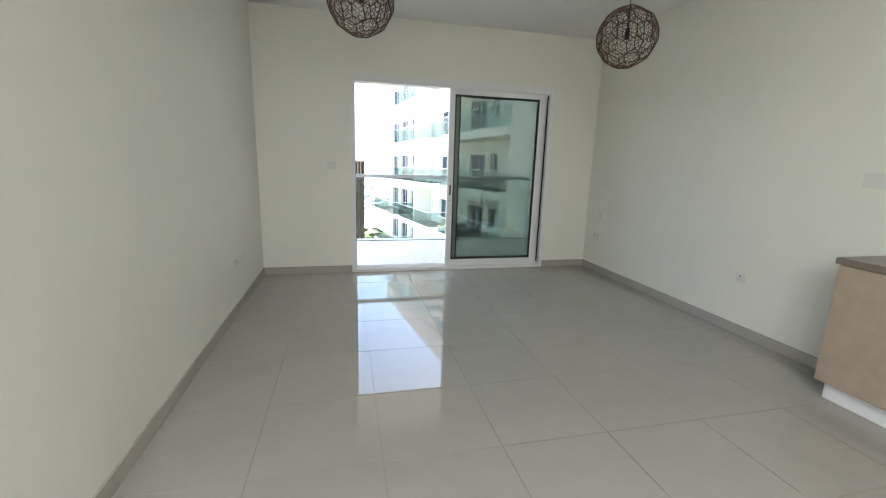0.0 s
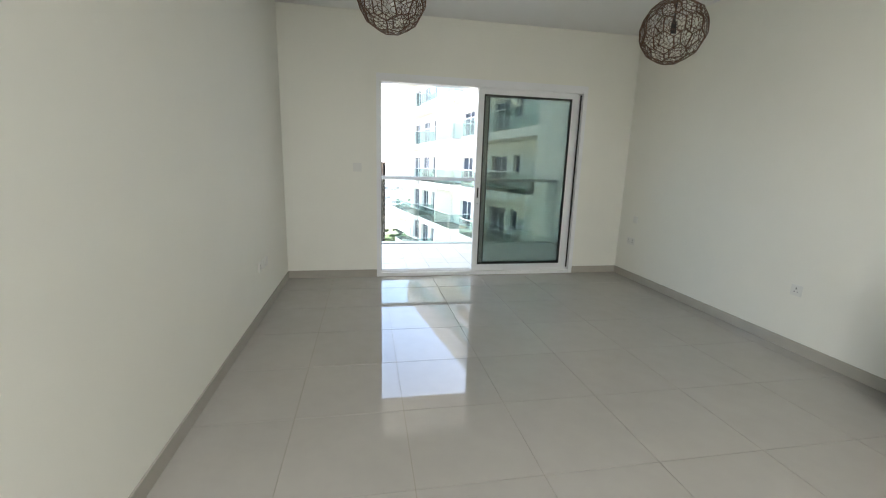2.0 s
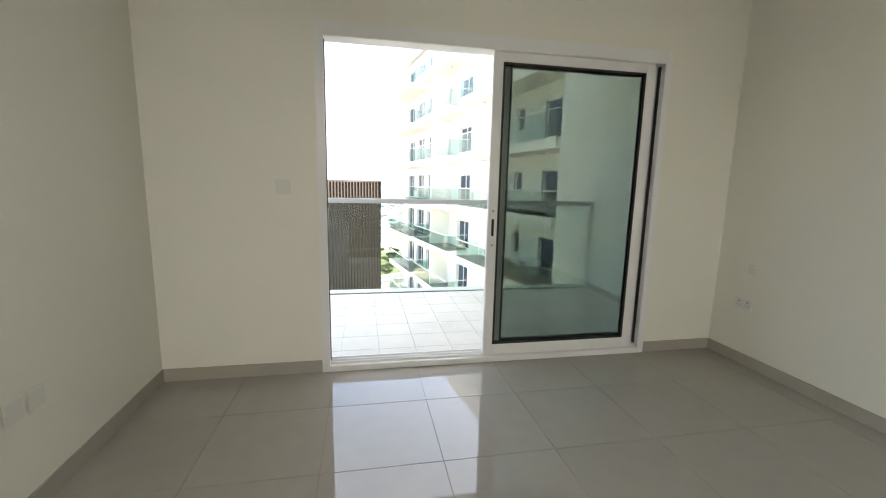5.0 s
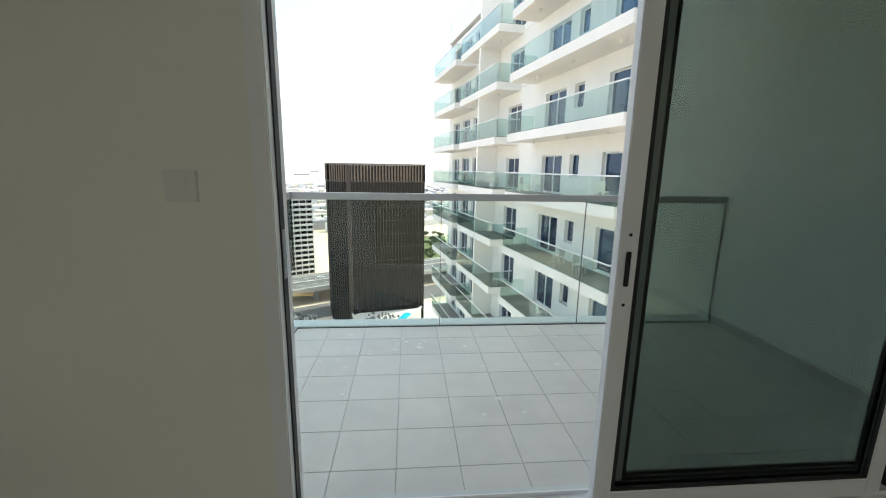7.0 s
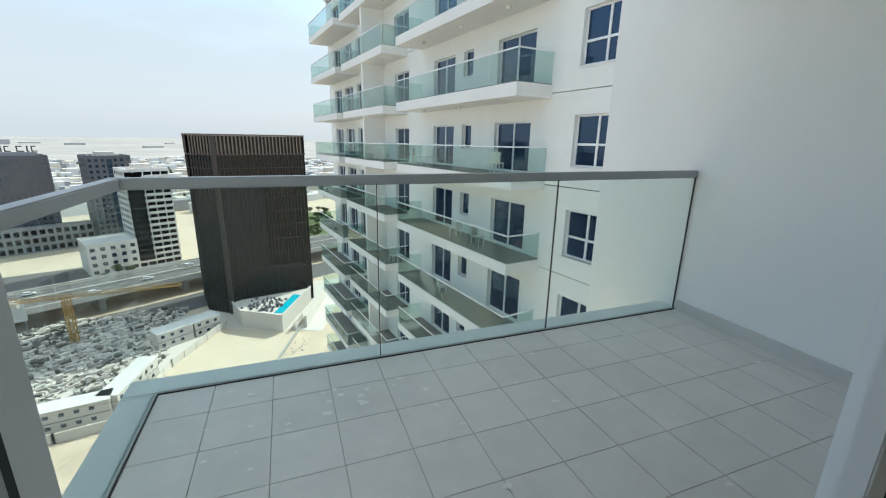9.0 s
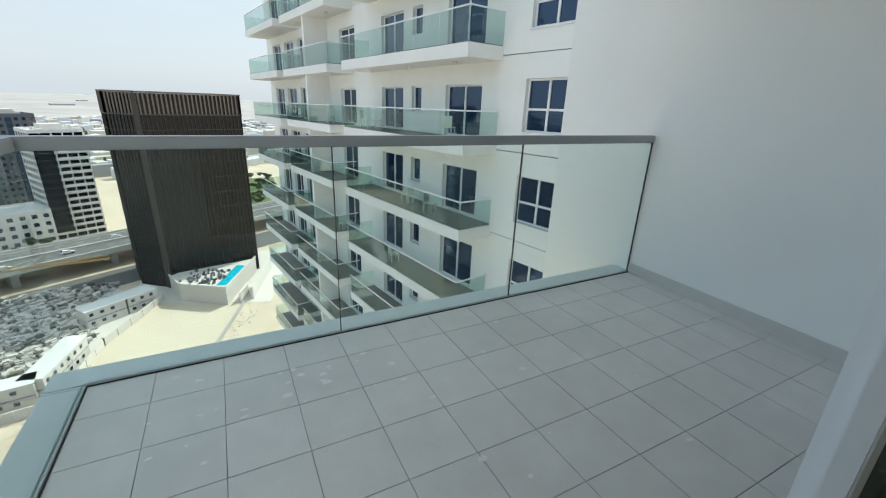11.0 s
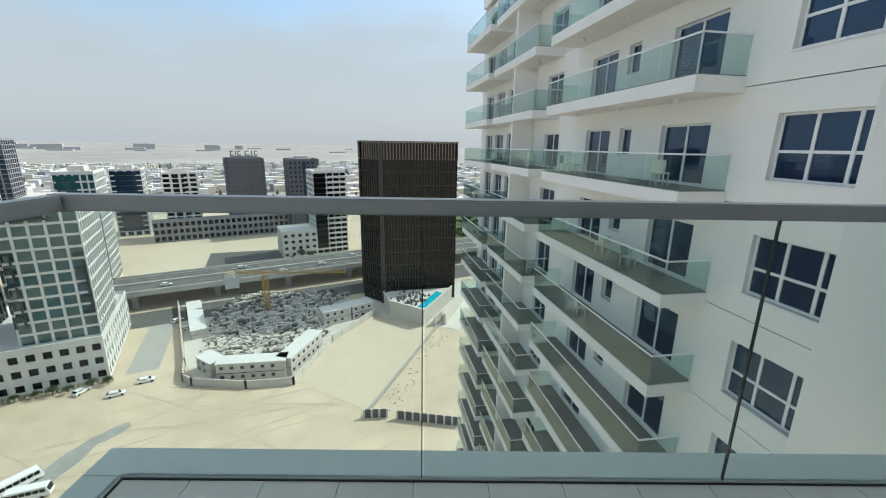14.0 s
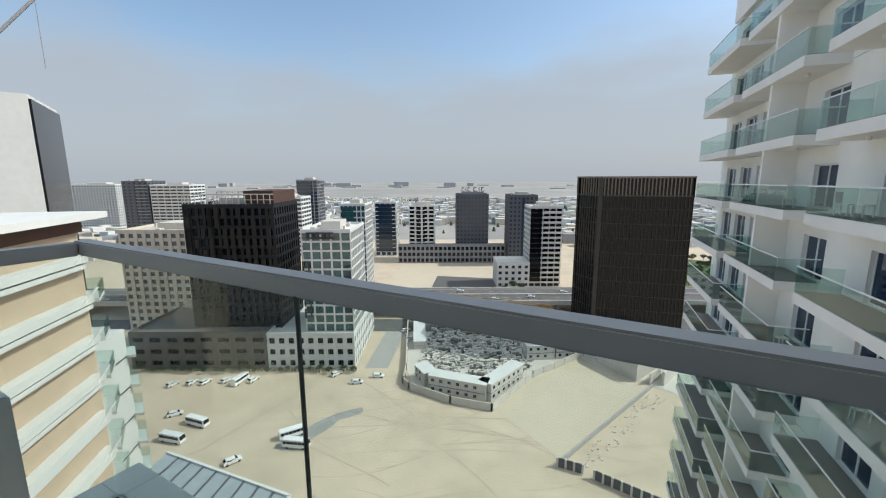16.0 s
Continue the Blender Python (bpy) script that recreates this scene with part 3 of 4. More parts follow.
# ---- city towers ----
def tower(name, label, a0, a1, b0, depth, ztop, floor_h, bays, paint, glaze, band=0.45, pier=0.35, side_bays=None, z0=0.0, plant=True, turn=None, balconies=(), strips=()):
    """A storeyed block: dark glazed core with spandrel bands and piers standing proud of it."""
    t = holder(name, label, "building", turn or GRID)
    h = ztop - GZ
    put("glazing", Solid().box(a0 + 0.5, a1 - 0.5, b0 + 0.5, b0 + depth - 0.5, z0, h - 0.6), glaze, t)
    g = Solid()
    n = max(2, round((h - z0) / floor_h))
    fh = (h - z0) / n
    for i in range(n + 1):
        za, zb = z0 + i * fh - fh * band / 2, z0 + i * fh + fh * band / 2
        za, zb = max(za, z0), min(zb, h)
        g.box(a0 + 0.12, a1 - 0.12, b0 + 0.12, b0 + depth - 0.12, za, zb)
    put("spandrel", g, paint, t)
    p = Solid()
    bw = (a1 - a0) / bays
    for i in range(bays + 1):
        c = a0 + i * bw
        x0, x1 = max(a0, c - bw * pier / 2), min(a1, c + bw * pier / 2)
        p.box(x0, x1, b0, b0 + 0.6, z0, h).box(x0, x1, b0 + depth - 0.6, b0 + depth, z0, h)
    sb = side_bays or max(2, round(depth / bw))
    sw = depth / sb
    for i in range(1, sb):
        c = b0 + i * sw
        p.box(a0, a0 + 0.6, c - sw * pier / 2, c + sw * pier / 2, z0, h).box(a1 - 0.6, a1, c - sw * pier / 2, c + sw * pier / 2, z0, h)
    put("pier", p, paint, t)
    r = Solid().box(a0, a1, b0, b0 + 0.4, h, h + 1.1).box(a0, a1, b0 + depth - 0.4, b0 + depth, h, h + 1.1)
    r.box(a0, a0 + 0.4, b0 + 0.4, b0 + depth - 0.4, h, h + 1.1).box(a1 - 0.4, a1, b0 + 0.4, b0 + depth - 0.4, h, h + 1.1).box(a0 + 0.4, a1 - 0.4, b0 + 0.4, b0 + depth - 0.4, h - 0.4, h + 0.05)
    put("parapet", r, paint, t)
    # stacks of projecting balconies and full-height glass strips, as shares of the front's width
    if balconies:
        bs, bg = Solid(), Solid()
        for s0, s1 in balconies:
            for i in range(1, n):
                z = z0 + i * fh
                x0, x1 = a0 + s0 * (a1 - a0), a0 + s1 * (a1 - a0)
                bs.box(x0, x1, b0 - 1.3, b0 - 0.004, z - 0.15, z + 0.12)
                bg.box(x0, x1, b0 - 1.3, b0 - 1.22, z + 0.12, z + 1.1)
        tagged(put("balcony", bs, OFF_WHITE, t), kind="stuff")
        tagged(put("balcony_front", bg, paint, t), kind="stuff")
    if strips:
        gs, gb = Solid(), Solid()
        for s0, s1 in strips:
            x0, x1 = a0 + s0 * (a1 - a0), a0 + s1 * (a1 - a0)
            gs.box(x0, x1, b0 - 0.25, b0 - 0.004, z0 + 4, h - 1)
            for i in range(2, n):
                gb.box(x0, x1, b0 - 0.33, b0 - 0.254, z0 + i * fh - 0.1, z0 + i * fh + 0.1)
        put("glass_strip", gs, glaze, t)
        tagged(put("floor_band", gb, GREY_DARK, t), kind="stuff")
    if plant:
        rng = random.Random(name + str(a0))
        q = Solid()
        w_, d_ = a1 - a0, depth
        q.box(a0 + w_ * 0.3, a0 + w_ * 0.7, b0 + d_ * 0.3, b0 + d_ * 0.7, h + 0.05, h + 3.2)
        for i in range(9):
            x, y, s_ = a0 + rng.uniform(0.1, 0.85) * w_, b0 + rng.uniform(0.1, 0.85) * d_, rng.uniform(0.8, 2.2)
            q.box(x, x + s_, y, y + s_, h + 0.05, h + rng.uniform(0.8, 2.4))
        put("roof_plant", q, PALE_CONC, t)
    return t


GREY_DARK = material("dark_grey_cladding", (0.10, 0.105, 0.12), 0.6, vary=0.12, scale=0.2)
GREY_MID = material("mid_grey_cladding", (0.30, 0.30, 0.31), 0.7, vary=0.1, scale=0.2)
OFF_WHITE = material("off_white_cladding", (0.70, 0.69, 0.66), 0.75, vary=0.1, scale=0.15)
CREAM = material("cream_cladding", (0.60, 0.54, 0.45), 0.8, vary=0.1, scale=0.15)
SITE_DARK = material("dark_scaffold_frame", (0.011, 0.012, 0.015), 0.5, vary=0.4, scale=0.3)
TEAL = material("teal_glazing", (0.045, 0.13, 0.14), 0.05, vary=0.5, scale=0.25, spec=1.0)
BLUE = material("blue_glazing", (0.02, 0.045, 0.08), 0.05, vary=0.4, scale=0.2, spec=1.0)
BROWN_CONC = material("brown_grey_concrete", (0.16, 0.145, 0.125), 0.8, vary=0.15, scale=0.2)
RUST = material("rust_brown_panel", (0.085, 0.042, 0.03), 0.8, vary=0.3)

tower("office_block", "white office block with far grid of windows", -496, -434, 555, 30, -9, 3.6, 16, OFF_WHITE, BLUE, 0.4, 0.35)
tower("grey_tower", "mid grey concrete residential tower block", -352, -323, 460, 30, -4, 3.6, 5, GREY_DARK, BLUE, 0.6, 0.6, balconies=((0.55, 0.95),))
tower("balcony_block", "white residential block with banded balconies", -321, -277, 460, 30, -8, 3.6, 6, OFF_WHITE, BLUE, 0.5, 0.1, balconies=((0.04, 0.46), (0.54, 0.96)))
tower("cream_block", "cream concrete hotel block with square windows", -150, -110, 192, 34, -24, 3.6, 10, CREAM, BLUE, 0.45, 0.45)
site_tower = tower("site_tower", "dark unfinished tower wrapped in black cladding", -97, -62, 158, 26, -10, 3.8, 13, SITE_DARK, BLACK_GLAZE, 0.3, 0.4)
top_frame = Solid()
for i in range(15):
    top_frame.box(-97 + i * 2.4, -96.75 + i * 2.4, 158.3, 158.6, 63, 67).box(-97 + i * 2.4, -96.75 + i * 2.4, 183, 183.3, 63, 67)
top_frame.box(-97, -62, 158.2, 158.6, 66.6, 67).box(-97, -62, 183, 183.4, 66.6, 67).box(-97, -62, 158.2, 158.6, 64.6, 64.8)
put("roof_frame", top_frame, PALE_CONC, site_tower)
put("roof_box", Solid().box(-74, -62.5, 160, 183, 63.2, 68), RUST, site_tower)
panels, rng0 = Solid(), random.Random(8)
for i in range(12):
    for j in range(14):
        if rng0.random() < 0.45:
            panels.box(-96 + i * 2.8, -94.4 + i * 2.8, 157.5, 157.95, 6 + j * 4.0, 9.6 + j * 4.0 + (4 if rng0.random() < 0.3 else 0))
tagged(put("cladding_panel", panels, BLACK_CLAD, site_tower), kind="stuff")
tower("site_podium", "brown concrete car park podium", -118, -65.2, 150, 46, -58, 4.4, 8, BROWN_CONC, BLACK_GLAZE, 0.6, 0.35, plant=False)
tower("striped_tower", "white and blue horizontally striped office tower", -157, -127, 378, 28, -18, 3.8, 4, OFF_WHITE, BLUE, 0.42, 0.04)
tower("glass_tower", "tall blue glass tower with white side", -153, -131, 442, 26, -3, 3.7, 5, GREY_MID, BLUE, 0.16, 0.2, strips=((0.08, 0.72),))
tower("teal_tower", "teal glass office tower with white frame", -60.5, -45, 252, 26, -16, 3.7, 6, OFF_WHITE, TEAL, 0.22, 0.22, strips=((0.1, 0.55),))
tower("white_frame_tower", "white framed tower with blue glass", -61, -41, 381, 24, -23, 3.7, 4, OFF_WHITE, BLUE, 0.2, 0.3, strips=((0.18, 0.8),))
tower("white_grid_tower", "white residential tower with dark window grid", -27, -5, 352, 22, -24, 3.5, 4, OFF_WHITE, BLACK_GLAZE, 0.2, 0.28, balconies=((0.04, 0.3), (0.62, 0.96)))
sign_tower = tower("dark_grey_tower", "dark grey tower with rooftop sign", 13.5, 41, 352, 24, -15, 3.5, 9, GREY_DARK, BLUE, 0.5, 0.5)
put("sign_frame", Solid().box(18, 37, 353, 353.3, 57, 59.5).box(18, 37, 356, 362, 57, 60), GREY_MID, sign_tower)
bars = Solid()
for i, (x, w_) in enumerate(((18, 2.6), (21.4, 0.8), (23, 2.6), (28, 3.4), (32.4, 1.2), (34.4, 2.8))):
    bars.box(x, x + w_, 352.5, 352.9, 60.4, 61.0).box(x, x + 0.6, 352.5, 352.9, 61.0, 63.2).box(x, x + w_ * 0.8, 352.5, 352.9, 63.2, 63.8)
tagged(put("rooftop_sign", bars, MARK, sign_tower), kind="stuff")
tower("dark_tower", "dark grey residential tower behind", 56, 79, 336, 24, -15, 3.5, 7, GREY_DARK, BLUE, 0.5, 0.5, strips=((0.44, 0.56),))
tower("striped_residence", "white banded residential tower with balconies", 59, 80, 268, 20, -19, 3.3, 5, OFF_WHITE, BLACK_GLAZE, 0.38, 0.12, balconies=((0.42, 0.96),), strips=((0.02, 0.36),))
tower("white_podium", "white low podium building beside the flyover", 38, 59.5, 267, 22, -56, 4.2, 5, OFF_WHITE, BLUE, 0.5, 0.5, plant=False)
tower("long_podium", "long dark low arcade building", -36, 55, 347, 5, -57, 4.6, 24, GREY_MID, BLACK_GLAZE, 0.4, 0.35, plant=False)
dam = tower("hotel_tower", "white tower with teal windows and dark lettering", -50.3, -31.7, 152, 26, -19, 3.55, 5, OFF_WHITE, TEAL, 0.2, 0.17, side_bays=9)
tower("hotel_podium", "white podium car park with square openings", -65, -31.4, 150, 44, -58.5, 4.4, 9, OFF_WHITE, BLACK_GLAZE, 0.5, 0.42, plant=False)
# rooftop and side signs as plain dark bars
signs = Solid().box(-48, -38, 151.5, 151.9, 50.5, 51.2).box(-48, -38, 151.5, 151.9, 52.4, 53.0)
for i in range(5):
    signs.box(-48 + i * 2.1, -47.4 + i * 2.1, 151.5, 151.9, 51.2, 52.4)
    signs.box(-50.2, -49.6, 151.4, 151.8, 20 + i * 4.6, 23.6 + i * 4.6).box(-49.6, -48.0, 151.4, 151.8, 23 + i * 4.6, 23.6 + i * 4.6).box(-48.0, -47.5, 151.4, 151.8, 20 + i * 4.6, 23 + i * 4.6)
    signs.box(-34.6, -32.2, 151.4, 151.8, 22 + i * 4.4, 22.7 + i * 4.4)
signs.box(-32.7, -32.0, 151.4, 151.8, 22, 38)
tagged(put("sign_bar", signs, MARK, dam), kind="stuff")


def high_left_tower():
    t = holder("grey_high_rise", "tall pale grey high-rise with dark vertical glass strips", "building", pose(-137, 22, GZ, 0, 0, 62))
    put("body", Solid().box(-22, 22, 0, 30, 0, 92), OFF_WHITE, t)
    put("glass_strip", Solid().box(7, 12, -0.4, -0.01, 0, 84).box(22.01, 22.5, 0.5, 30, 0, 91), BLACK_GLAZE, t)
    put("spandrel", Solid().box(-10, 3, -0.3, -0.02, 0, 90), OFF_WHITE, t)
    put("roof_crane", Solid().beam((10, 12, 92), (10, 12, 100), 0.8).beam((10, 12, 99), (24, 12, 116), 0.6).beam((10, 12, 99), (2, 12, 103), 0.6).beam((24, 12, 116), (24, 12, 100), 0.15), GREY_MID, t)


high_left_tower()


def dark_tower():
    c, rr = Vector((-23.6, 181.0)), Vector((9.2, 188.8))
    u = (rr - c).normalized()
    v = Vector((-u.y, u.x))
    pts = [c, rr, rr + v * 30, c + v * 30 - u * 8, c - u * 8 + v * 10]
    t = holder("dark_office_tower", "dark bronze office tower with vertical fins", "building", pose(0, 0, GZ))
    top = 72.3
    put("glazing", Solid().prism([tuple(p) for p in pts], 0, top), BLACK_GLAZE, t)
    fins, lines, crown = Solid(), Solid(), Solid()
    for i in range(5):
        p, q = pts[i], pts[(i + 1) % 5]
        d = q - p
        n = max(4, round(d.length / 1.35))
        for k in range(n + 1):
            s_ = p + d * (k / n)
            fins.beam((s_.x, s_.y, 0), (s_.x, s_.y, top - 7), 0.28, 0.7)
            crown.beam((s_.x, s_.y, top - 7), (s_.x, s_.y, top + 0.6), 0.5, 0.9)
        for z in range(6, 66, 6):
            lines.beam((p.x, p.y, z), (q.x, q.y, z), 0.5, 0.18)
        lines.beam((p.x, p.y, top - 7), (q.x, q.y, top - 7), 0.9, 0.5)
        crown.beam((p.x, p.y, top + 0.4), (q.x, q.y, top + 0.4), 0.9, 0.5)
    corner = Solid().beam((c.x, c.y, 0), (c.x, c.y, top), 1.6, 1.6)
    put("fin", fins, BLACK_CLAD, t)
    put("floor_line", lines, BLACK_FIN, t)
    put("crown_louvre", crown, TAN_LOUVRE, t)
    put("corner_post", corner, BLACK_FIN, t)


dark_tower()


def pool_podium():
    t = holder("pool_podium", "pale stone podium with rooftop pool", "building", pose(0, 0, GZ))
    a, b, c, d, e = (-23, 177), (-19, 166), (-4, 156.5), (8, 186), (-20, 180)
    put("body", Solid().prism([a, b, c, d, e], 0, 6.2), PALE_CONC, t)
    para = Solid()
    for p, q in ((a, b), (b, c), (c, d)):
        para.beam((*p, 6.7), (*q, 6.7), 0.5, 1.1)
    put("parapet", para, PALE_CONC, t)
    put("pool", Solid().prism([(-7, 161.5), (-3.4, 160.5), (3.6, 178), (0.6, 180)], 6.2, 6.35), WATER, t)
    put("opening", Solid().prism([(-15.6, 164.5), (-8.2, 159.7), (-8.0, 160.0), (-15.4, 164.9)], 0.1, 4.2), BLACK_GLAZE, t)
    put("ramp_wall", Solid().prism([(4, 158), (4.8, 157.8), (14, 186), (13, 186.4)], 0, 5).prism([(0, 156.8), (0.5, 156.6), (3.5, 164), (3.0, 164.2)], 0, 4), PALE_CONC, t)
    rng = random.Random(3)
    lo = Solid()
    for i in range(90):
        s1, s2 = rng.random(), rng.random()
        x, y = -20 + 13 * s1 + 6 * s2, 169 - 7.5 * s1 + 12 * s2
        lo.box(x, x + 0.7, y, y + 1.6, 6.2, 6.5)
    tagged(put("sun_lounger", lo, GREY_DARK, t), kind="stuff")


pool_podium()


# ---- building site ----
def hoarding(name, label, pts, h, mat, thick=0.25, panel=0.0, cat="fence"):
    t = holder(name, label, cat, pose(0, 0, GZ))
    s_, posts = Solid(), Solid()
    for p, q in zip(pts, pts[1:]):
        s_.beam((*p, h / 2), (*q, h / 2), thick, h)
        if panel:
            d = Vector(q) - Vector(p)
            n = max(1, round(d.length / panel))
            for k in range(n + 1):
                c = Vector(p) + d * (k / n)
                posts.box(c.x - 0.25, c.x + 0.25, c.y - 0.3, c.y + 0.3, 0, h + 0.1)
    put("panel", s_, mat, t)
    if panel:
        put("post", posts, PALE_CONC, t)
    return t


hoarding("site_hoarding", "pale hoarding wall round the building site", [(-115, 175), (-82, 124), (-77, 115), (-73, 112.7), (-56, 111.5), (-42.4, 113.8), (-37.7, 141.6), (-25, 169.7)], 2.6, PALE_CONC, 0.3, 6)
hoarding("plot_wall", "low grey wall across the sand", [(-18, 98.4), (1.3, 155)], 1.4, CONCRETE, 0.5)
hoarding("sheet_hoarding", "grey sheet hoarding panels on white feet", [(-9, 98.1), (8, 95.5)], 2.6, GREY_DARK, 0.15, 2.2)
hoarding("sheet_hoarding", "grey sheet hoarding panels on white feet", [(-18, 98.4), (-11.8, 98.8)], 2.6, GREY_DARK, 0.15, 2.2)


def cabins(p, q, depth, h, label):
    d = Vector(q) - Vector(p)
    a = math.degrees(math.atan2(d.y, d.x))
    c = holder("site_cabin", label, "cabin", pose(p[0], p[1], GZ, 0, 0, a), group="site cabins")
    L = d.length
    put("body", Solid().box(0, L, 0, depth, 0, h * 0.46).box(0, L, 0, depth, h * 0.5, h), PALE_CONC, c, 0.05)
    put("floor_gap", Solid().box(0.2, L - 0.2, 0.15, depth - 0.15, h * 0.455, h * 0.505), JOINT, c)
    put("roof", Solid().box(-0.25, L + 0.25, -0.25, depth + 0.25, h, h + 0.25), OFF_WHITE, c)
    wn_ = Solid()
    for i in range(int(L / 3)):
        for z in (h * 0.2, h * 0.7):
            wn_.box(1 + i * 3, 2.1 + i * 3, -0.05, -0.005, z, z + 1.0)
    put("window", wn_, BLUE, c)


cabins((-66, 114.2), (-46, 117.2), 5, 6.2, "two-storey pale site cabin block")
cabins((-44.6, 118.5), (-40.2, 138), 5, 6.2, "two-storey pale site cabin block")
cabins((-44, 154.5), (-34.5, 161), 6, 6.0, "two-storey white portable cabins")
cabins((-34, 161.4), (-26.4, 167), 6, 6.0, "two-storey white portable cabins")
cabins((-76, 121), (-69, 116.5), 5, 5.0, "pale site cabin block")
cabins((-108, 170), (-90, 142), 5, 3.4, "single-storey pale site cabins")


def site_clutter():
    rng = random.Random(11)
    for nm, mat, n, hi in (("rubble_stack", PALE_CONC, 620, 1.3), ("material_stack", BROWN_CONC, 260, 1.4), ("timber_stack", CONCRETE, 380, 1.2)):
        s_ = Solid()
        i = 0
        while i < n:
            a, b = rng.random() ** (1.7 if nm == "material_stack" else 1.0), rng.random()
            x, y = -100 + 60 * a + 8 * b, 128 + 62 * b + 6 * a
            if (x < -88 + (150 - y) * 0.4) or (y < 136 and x > -52) or (x > -42):
                continue
            i += 1
            L, w_, h = rng.uniform(0.5, 3.4), rng.uniform(0.4, 1.4), rng.uniform(0.2, hi)
            m = pose(x, y, GZ + 0.04, 0, rng.uniform(-4, 4), rng.choice((28, 118, 60)) + rng.uniform(-15, 15))
            s_.box(-L / 2, L / 2, -w_ / 2, w_ / 2, -0.1, h, m)
        tagged(put(nm, s_, mat), "piles of building material on the dusty site", "rubble", kind="stuff")
    rr = Solid()
    for i in range(130):
        k = rng.random()
        x, y = -16 + 18 * k + rng.uniform(0.5, 5), 99 + 56 * k + rng.uniform(-3, 3)
        s1 = rng.uniform(0.1, 0.34)
        rr.box(-s1, s1, -s1 * 0.7, s1 * 0.7, -0.1, s1 * 0.9, pose(x, y, GZ, rng.uniform(-20, 20), rng.uniform(-20, 20), rng.uniform(0, 180)))
    tagged(put("rock_heap", rr, PALE_CONC), "loose pale rocks scattered along the low wall", "rocks", kind="stuff")


site_clutter()


def site_crane():
    c = holder("tower_crane", "yellow tower crane folded low over the site", "crane", pose(-73, 170, GZ))
    s_ = Solid()
    for x, y in ((-0.9, -0.9), (0.9, -0.9), (0.9, 0.9), (-0.9, 0.9)):
        s_.beam((x, y, 0), (x, y, 17), 0.3)
    for i in range(8):
        s_.beam((-0.9, -0.9, i * 2.1), (0.9, -0.9, i * 2.1 + 2.1), 0.2).beam((0.9, 0.9, i * 2.1), (-0.9, 0.9, i * 2.1 + 2.1), 0.2)
        s_.beam((-0.9, 0.9, i * 2.1), (-0.9, -0.9, i * 2.1 + 2.1), 0.2)
    put("mast", s_, CRANE_Y, c)
    j = Solid()
    for dz, dy in ((0, -0.6), (0, 0.6), (1.2, 0)):
        j.beam((-16, dy, 17 + dz), (34, dy + 4, 17 + dz), 0.22)
    for i in range(24):
        x = -16 + i * 2.08
        j.beam((x, -0.6 + i * 0.17, 17), (x + 1.04, i * 0.17, 18.2), 0.14).beam((x + 1.04, i * 0.17, 18.2), (x + 2.08, 0.6 + i * 0.17, 17), 0.14)
    put("jib", j, CRANE_Y, c)
    put("counterweight", Solid().box(-16, -13, -0.9, 0.9, 15.2, 17), PALE_CONC, c)


site_crane()
sg = holder("site_sign", "white arched site sign board on posts", "sign", pose(-94.7, 184, GZ, 0, 0, 29))
arch = [(-3, 0), (3, 0)] + [(3 * math.cos(a), 5 + 3.2 * math.sin(a)) for a in [math.pi * i / 12 for i in range(13)]]
board = Solid()
bb0 = len(board.v)
board.v += [(x, -0.15, z + 5) for x, z in arch] + [(x, 0.15, z + 5) for x, z in arch]
na = len(arch)
board.f += [tuple(range(na)), tuple(reversed(range(na, 2 * na)))] + [(i, i + na, (i + 1) % na + na, (i + 1) % na) for i in range(na)]
put("board", board, OFF_WHITE, sg)
put("post", Solid().box(-2.4, -2.1, -0.15, 0.15, 0, 5.2).box(2.1, 2.4, -0.15, 0.15, 0, 5.2), GREY_MID, sg)


# ---- vehicles ----
def profile_body(s_, prof, half, inset=0.12):
    """Extrudes a side profile across the width, drawn in at the roof."""
    b, n = len(s_.v), len(prof)
    zmax = max(z for _, z in prof)
    for sgn in (-1, 1):
        for x, z in prof:
            s_.v.append((x, sgn * (half - (inset if z > zmax * 0.7 else 0)), z))
    s_.f += [tuple(range(b, b + n)), tuple(reversed(range(b + n, b + 2 * n)))]
    s_.f += [(b + i, b + n + i, b + n + (i + 1) % n, b + (i + 1) % n) for i in range(n)]


